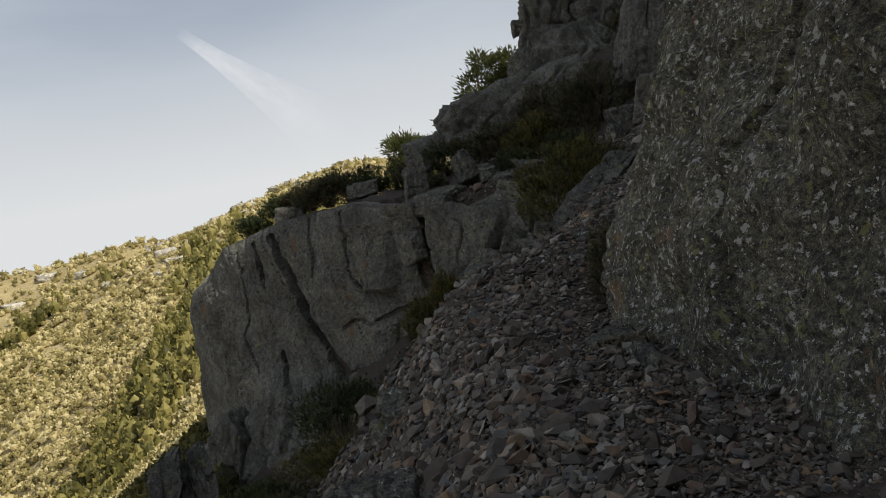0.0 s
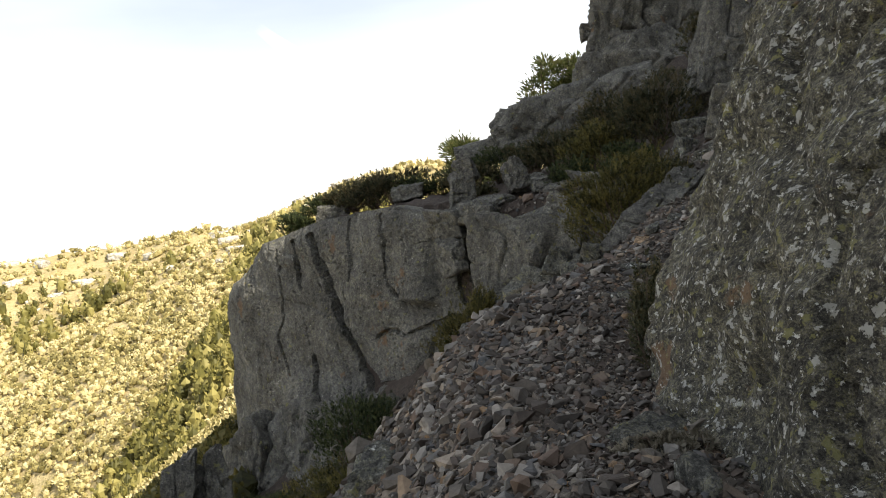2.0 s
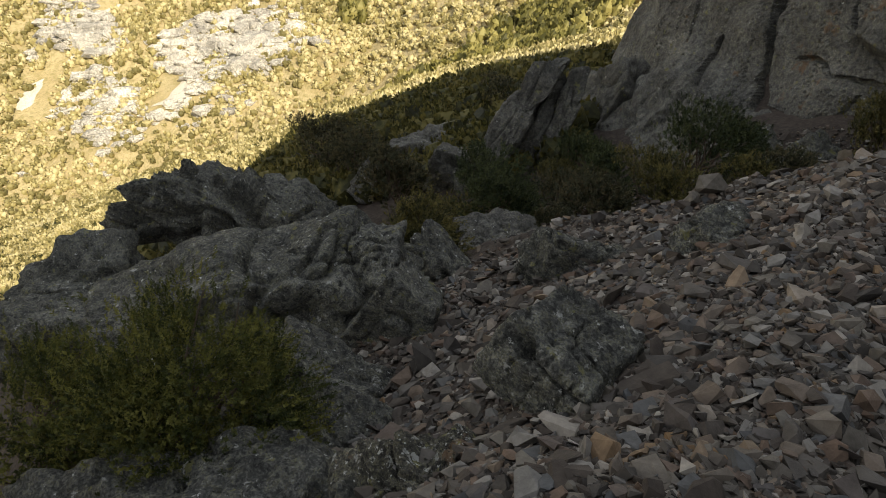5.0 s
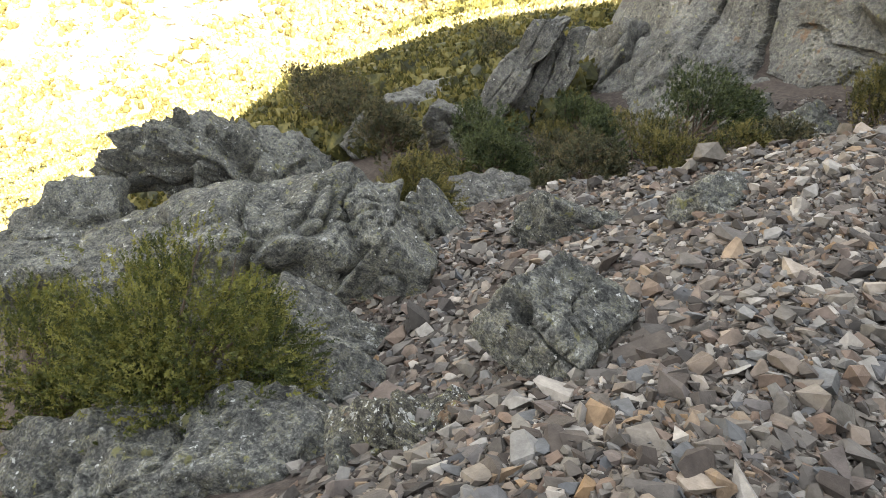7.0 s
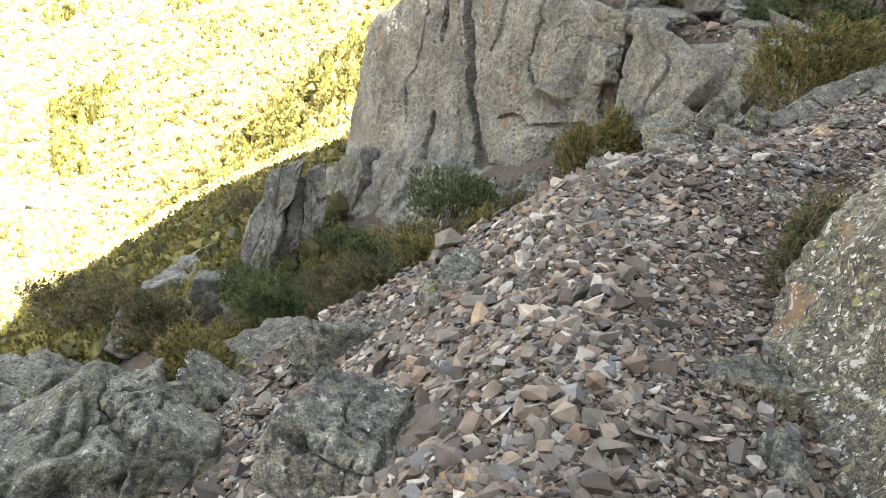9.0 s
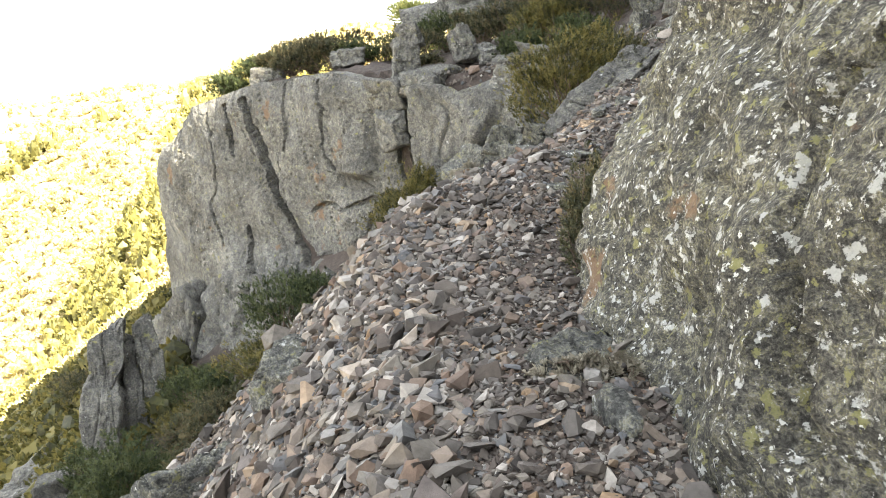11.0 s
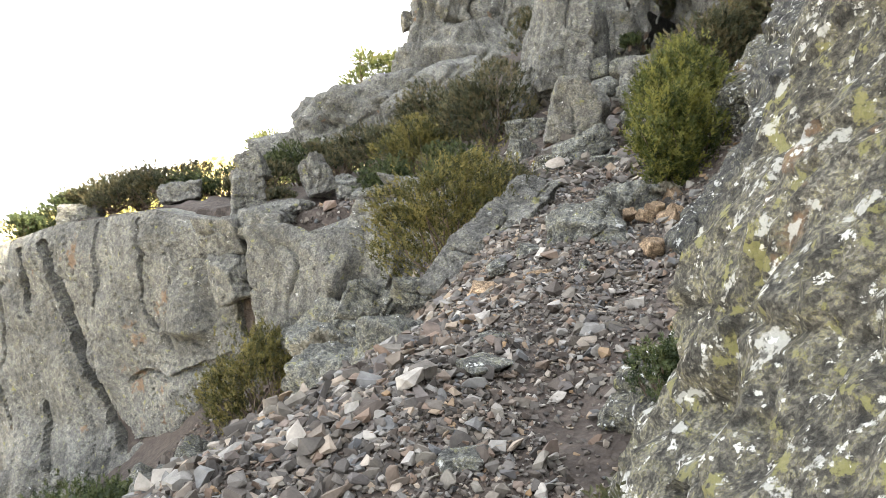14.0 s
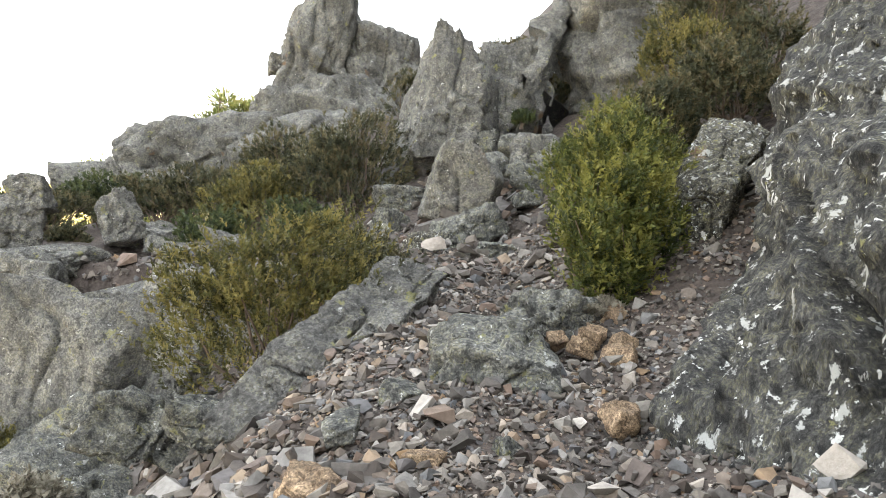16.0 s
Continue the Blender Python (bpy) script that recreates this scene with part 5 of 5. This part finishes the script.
# crags along the far ridge, their paleness standing in for sun and haze
rng = np.random.default_rng(77)
for i in range(90):
    az = rng.uniform(-68, -8)
    dt, et = np.interp(az, AZ, D_TOP), 0
    r = dt * rng.uniform(0.72, 1.0) if i % 3 else dt * 0.985
    x, y = r * math.sin(radians(az)), 2 + r * math.cos(radians(az))
    z = float(land(np.array([x]), np.array([y]))[0])
    s = rng.uniform(3, 9) * r / 500
    rock("far_crag", (x, y, z + s * 0.12), (s * 2.2, s, s * 0.75), 300 + i, ROCK_FAR, "rock outcrop on the far ridge, painted pale for sun and haze", (0, 0, rng.uniform(-40, 40)), 3, "outcrop", "outcrops on the far ridge", cuts=8, layers=0.05)
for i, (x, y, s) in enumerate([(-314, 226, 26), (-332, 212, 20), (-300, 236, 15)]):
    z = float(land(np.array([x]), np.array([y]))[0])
    rock("far_cliff", (x, y, z + s * 0.15), (s * 1.3, s * 0.7, s), 380 + i, ROCK_FAR, "cliff on the far hillside, painted pale for strong sunlight", (0, 0, 40), 5, "cliff", "cliffs on the far hillside", cuts=8, layers=0.1, rough=0.1)


# ---- scree stones ----
def stone_templates():
    out = []
    for k in range(24):
        rng = np.random.default_rng(900 + k)
        p = rng.normal(0, 1, (10, 3))
        p /= np.linalg.norm(p, axis=1)[:, None]
        p = np.sign(p) * np.abs(p) ** 0.6
        p *= np.array([0.5, rng.uniform(0.28, 0.45), rng.uniform(0.17, 0.36)])
        bm = bmesh.new()
        for q in p:
            bm.verts.new(q)
        bmesh.ops.convex_hull(bm, input=bm.verts)
        bmesh.ops.delete(bm, geom=[v for v in bm.verts if not v.link_faces], context="VERTS")
        bmesh.ops.triangulate(bm, faces=bm.faces)
        bmesh.ops.recalc_face_normals(bm, faces=bm.faces)
        bm.verts.index_update()
        out.append((np.array([v.co[:] for v in bm.verts]), np.array([[v.index for v in f.verts] for f in bm.faces])))
        bm.free()
    return out


STONES = stone_templates()


def stone_field(n, seed, x0, x1, y0, y1, want, sizes):
    """Places and turns of stones on the ground. want(s, y): how likely a stone is, by its distance s from the middle of the path."""
    rng = np.random.default_rng(seed)
    x, y = rng.uniform(x0, x1, n), rng.uniform(y0, y1, n)
    mid = np.interp(y, [-6, 0, 5, 7, 10, 12.3, 15, 19, 22, 30], [0.2, 0.5, 0.95, 1.05, 1.7, 3.6, 4.5, 6.2, 7.6, 11])
    s = x - mid
    patch = vnoise(np.stack([x * 1.3, y * 1.3, 0 * x], -1), seed)
    k = rng.random(n) < want(s, y) * (0.75 + 0.5 * patch)
    x, y, s = x[k], y[k], s[k]
    z = land(x, y)
    gx, gy = (land(x + 0.1, y) - z) / 0.1, (land(x, y + 0.1) - z) / 0.1
    size = sizes(rng, s, y)
    return rng, x, y, z, gx, gy, size


def stone_pose(rng, gx, gy):
    n = Vector((-gx * 0.85 + rng.normal(0, 0.42), -gy * 0.85 + rng.normal(0, 0.42), 1)).normalized()
    return n.to_track_quat("Z", "Y").to_matrix() @ Euler((0, 0, rng.uniform(0, 6.28))).to_matrix()


def joined_stones(name, data, label):
    """All the stones of a field in one mesh, each with its own turn and proportions."""
    rng, x, y, z, gx, gy, size = data
    n = len(x)
    up = np.stack([-gx * 0.85 + rng.normal(0, 0.5, n), -gy * 0.85 + rng.normal(0, 0.5, n), np.ones(n)], -1)
    up /= np.linalg.norm(up, axis=1)[:, None]
    a = rng.uniform(0, 2 * np.pi, n)
    ax = np.stack([np.cos(a), np.sin(a), 0 * a], -1)
    ax = ax - up * np.sum(ax * up, 1)[:, None]
    ax /= np.linalg.norm(ax, axis=1)[:, None]
    turn = np.stack([ax, np.cross(up, ax), up], -1)
    scale = size[:, None] * rng.uniform(0.75, 1.25, (n, 3))
    at = np.stack([x, y, z + size * rng.uniform(-0.05, 0.42, n)], -1)
    kind = rng.integers(0, len(STONES), n)
    pieces = []
    for k, (v, f) in enumerate(STONES):
        i = np.nonzero(kind == k)[0]
        w = np.einsum("nij,nvj->nvi", turn[i], v[None] * scale[i][:, None]) + at[i][:, None]
        g = f[None] + (np.arange(len(i)) * len(v))[:, None, None]
        pieces.append((w.reshape(-1, 3), g.reshape(-1, 3)))
    ob = new(name, mesh_of(name, *join(pieces), [STONE], False))
    tagged(ob, label, "scree", "", "stuff")


def scree_sizes(rng, s, y):
    edge = step(0.1, -0.6, s) * (0.5 + 0.5 * step(12, 8, y))
    return np.clip((0.022 + 0.004 * step(8, 11, y) + 0.014 * edge) * rng.lognormal(0.15, 0.6, len(s)), 0.012, 0.2)


WANT = lambda s, y: np.where(s > 1.15, 0.6, np.where(s > -2.0, 1.0 - 0.2 * np.exp(-((s - 0.3) / 0.45) ** 2), np.clip(1.0 + (s + 2.0) * 0.9, 0.05, 1))) * np.where(y > 11.5, step(-1.7, -1.2, s), np.where(y > 5.5, step(-2.9, -2.2, s), step(-2.1, -1.5, s)))
joined_stones("scree", stone_field(80000, 501, -2.5, 8.5, 0.5, 21, WANT, scree_sizes), "loose broken scree stones in grey and pinkish brown")
joined_stones("scree_near", stone_field(90000, 502, -2.0, 2.2, 2.6, 10, WANT, scree_sizes), "loose broken scree stones in grey and pinkish brown")
joined_stones("scree_upper", stone_field(115000, 506, 0.5, 8.0, 9.5, 18.5, WANT, scree_sizes), "loose broken scree stones in grey and pinkish brown")
UPPER = lambda s, y: np.clip(1.1 - np.abs(s - 0.4) * 0.35, 0, 1)
joined_stones("chute_rubble", stone_field(2600, 507, 4.5, 11, 16.5, 25.5, UPPER, lambda rng, s, y: 0.15 * rng.lognormal(0.1, 0.5, len(s))), "broken grey rubble at the head of the path")
GULLY = lambda s, y: np.clip(1.15 - np.abs(s + 3.2 + 0.12 * (y - 5)) * 0.5, 0, 1)
joined_stones("gully_scree", stone_field(36000, 503, -5, 0, 3.5, 13, GULLY, lambda rng, s, y: 0.065 * rng.lognormal(0.1, 0.5, len(s))), "grey rubble lying in the gully")

TALUS = lambda s, y: np.clip(0.9 + (s + 9) * 0.3, 0, 0.8) * (s < -1.5)
joined_stones("talus", stone_field(22000, 505, -7, 3.4, 10.5, 23, TALUS, lambda rng, s, y: 0.085 * rng.lognormal(0.1, 0.5, len(s))), "grey rubble at the foot of the buttress")

# larger single stones of the scree
rng, x, y, z, gx, gy, size = stone_field(640, 504, -1.2, 2.4, 3.4, 9.5, lambda s, y: np.where((s > -2) & (s < 0.7), 1.0, 0), lambda rng, s, y: rng.uniform(0.055, 0.12, len(s)))
stone_meshes = [mesh_of("stone", v, f, [STONE], False) for v, f in STONES]
for i in range(min(290, len(x))):
    ob = part("stone", stone_meshes[i % len(stone_meshes)], ground)
    ob.matrix_world = Matrix.LocRotScale((x[i], y[i], z[i] + size[i] * 0.12), stone_pose(rng, gx[i], gy[i]).to_quaternion(), (size[i], size[i] * rng.uniform(0.75, 1.1), size[i] * rng.uniform(0.8, 1.3)))


# ---- a fading vapour trail in the sky ----
def trail():
    m, n, l, b = material("vapour")
    n.remove(b)
    em, tr, mx = n.new("ShaderNodeEmission"), n.new("ShaderNodeBsdfTransparent"), n.new("ShaderNodeMixShader")
    em.inputs["Color"].default_value, em.inputs["Strength"].default_value = (1, 0.99, 0.97, 1), 0.95
    co = n.new("ShaderNodeTexCoord")
    sp = n.new("ShaderNodeSeparateXYZ")
    l.new(co.outputs["Generated"], sp.inputs[0])
    across = ramp(n, l, sp.outputs["Y"], [(0.0, BLACK), (0.5, (0.5, 0.5, 0.5)), (1.0, BLACK)])
    along = ramp(n, l, sp.outputs["X"], [(0.0, BLACK), (0.12, WHITE), (0.45, (0.75, 0.75, 0.75)), (1.0, BLACK)])
    t = tex(n, l, "noise", 5, co.outputs["Generated"], 6, 0.65)
    last = across.outputs[0]
    for other in (along.outputs[0], ramp(n, l, t.outputs["Fac"], [(0.3, (0.25, 0.25, 0.25)), (0.65, WHITE)]).outputs[0]):
        mu = n.new("ShaderNodeMath")
        mu.operation = "MULTIPLY"
        l.new(last, mu.inputs[0])
        l.new(other, mu.inputs[1])
        last = mu.outputs[0]
    l.new(last, mx.inputs[0])
    l.new(tr.outputs[0], mx.inputs[1])
    l.new(em.outputs[0], mx.inputs[2])
    l.new(mx.outputs[0], n["Material Output"].inputs["Surface"])
    k, w = 24, 7
    t, s = np.linspace(0, 1, k)[:, None], np.linspace(-1, 1, w)[None, :]
    wide = 22 + 150 * t ** 1.5
    v = np.stack([1000 * t + 0 * s, s * wide, 0 * t * s], -1).reshape(-1, 3)
    ob = new("backdrop", mesh_of("backdrop", v, grid_faces(k, w), [m]))
    return tagged(ob, "fading white vapour trail in a pale sky", "sky", "", "structure")


vapour = trail()
way = Vector((430, 150, -420)).normalized()
front = -Vector((-520, 2420, 340)).normalized()
up = front.cross(way).normalized()
vapour.matrix_world = Matrix.Translation((-735, 2320, 578)) @ Matrix((way, up, way.cross(up))).transposed().to_4x4() @ Matrix.Diagonal((0.66, 0.8, 1, 1))
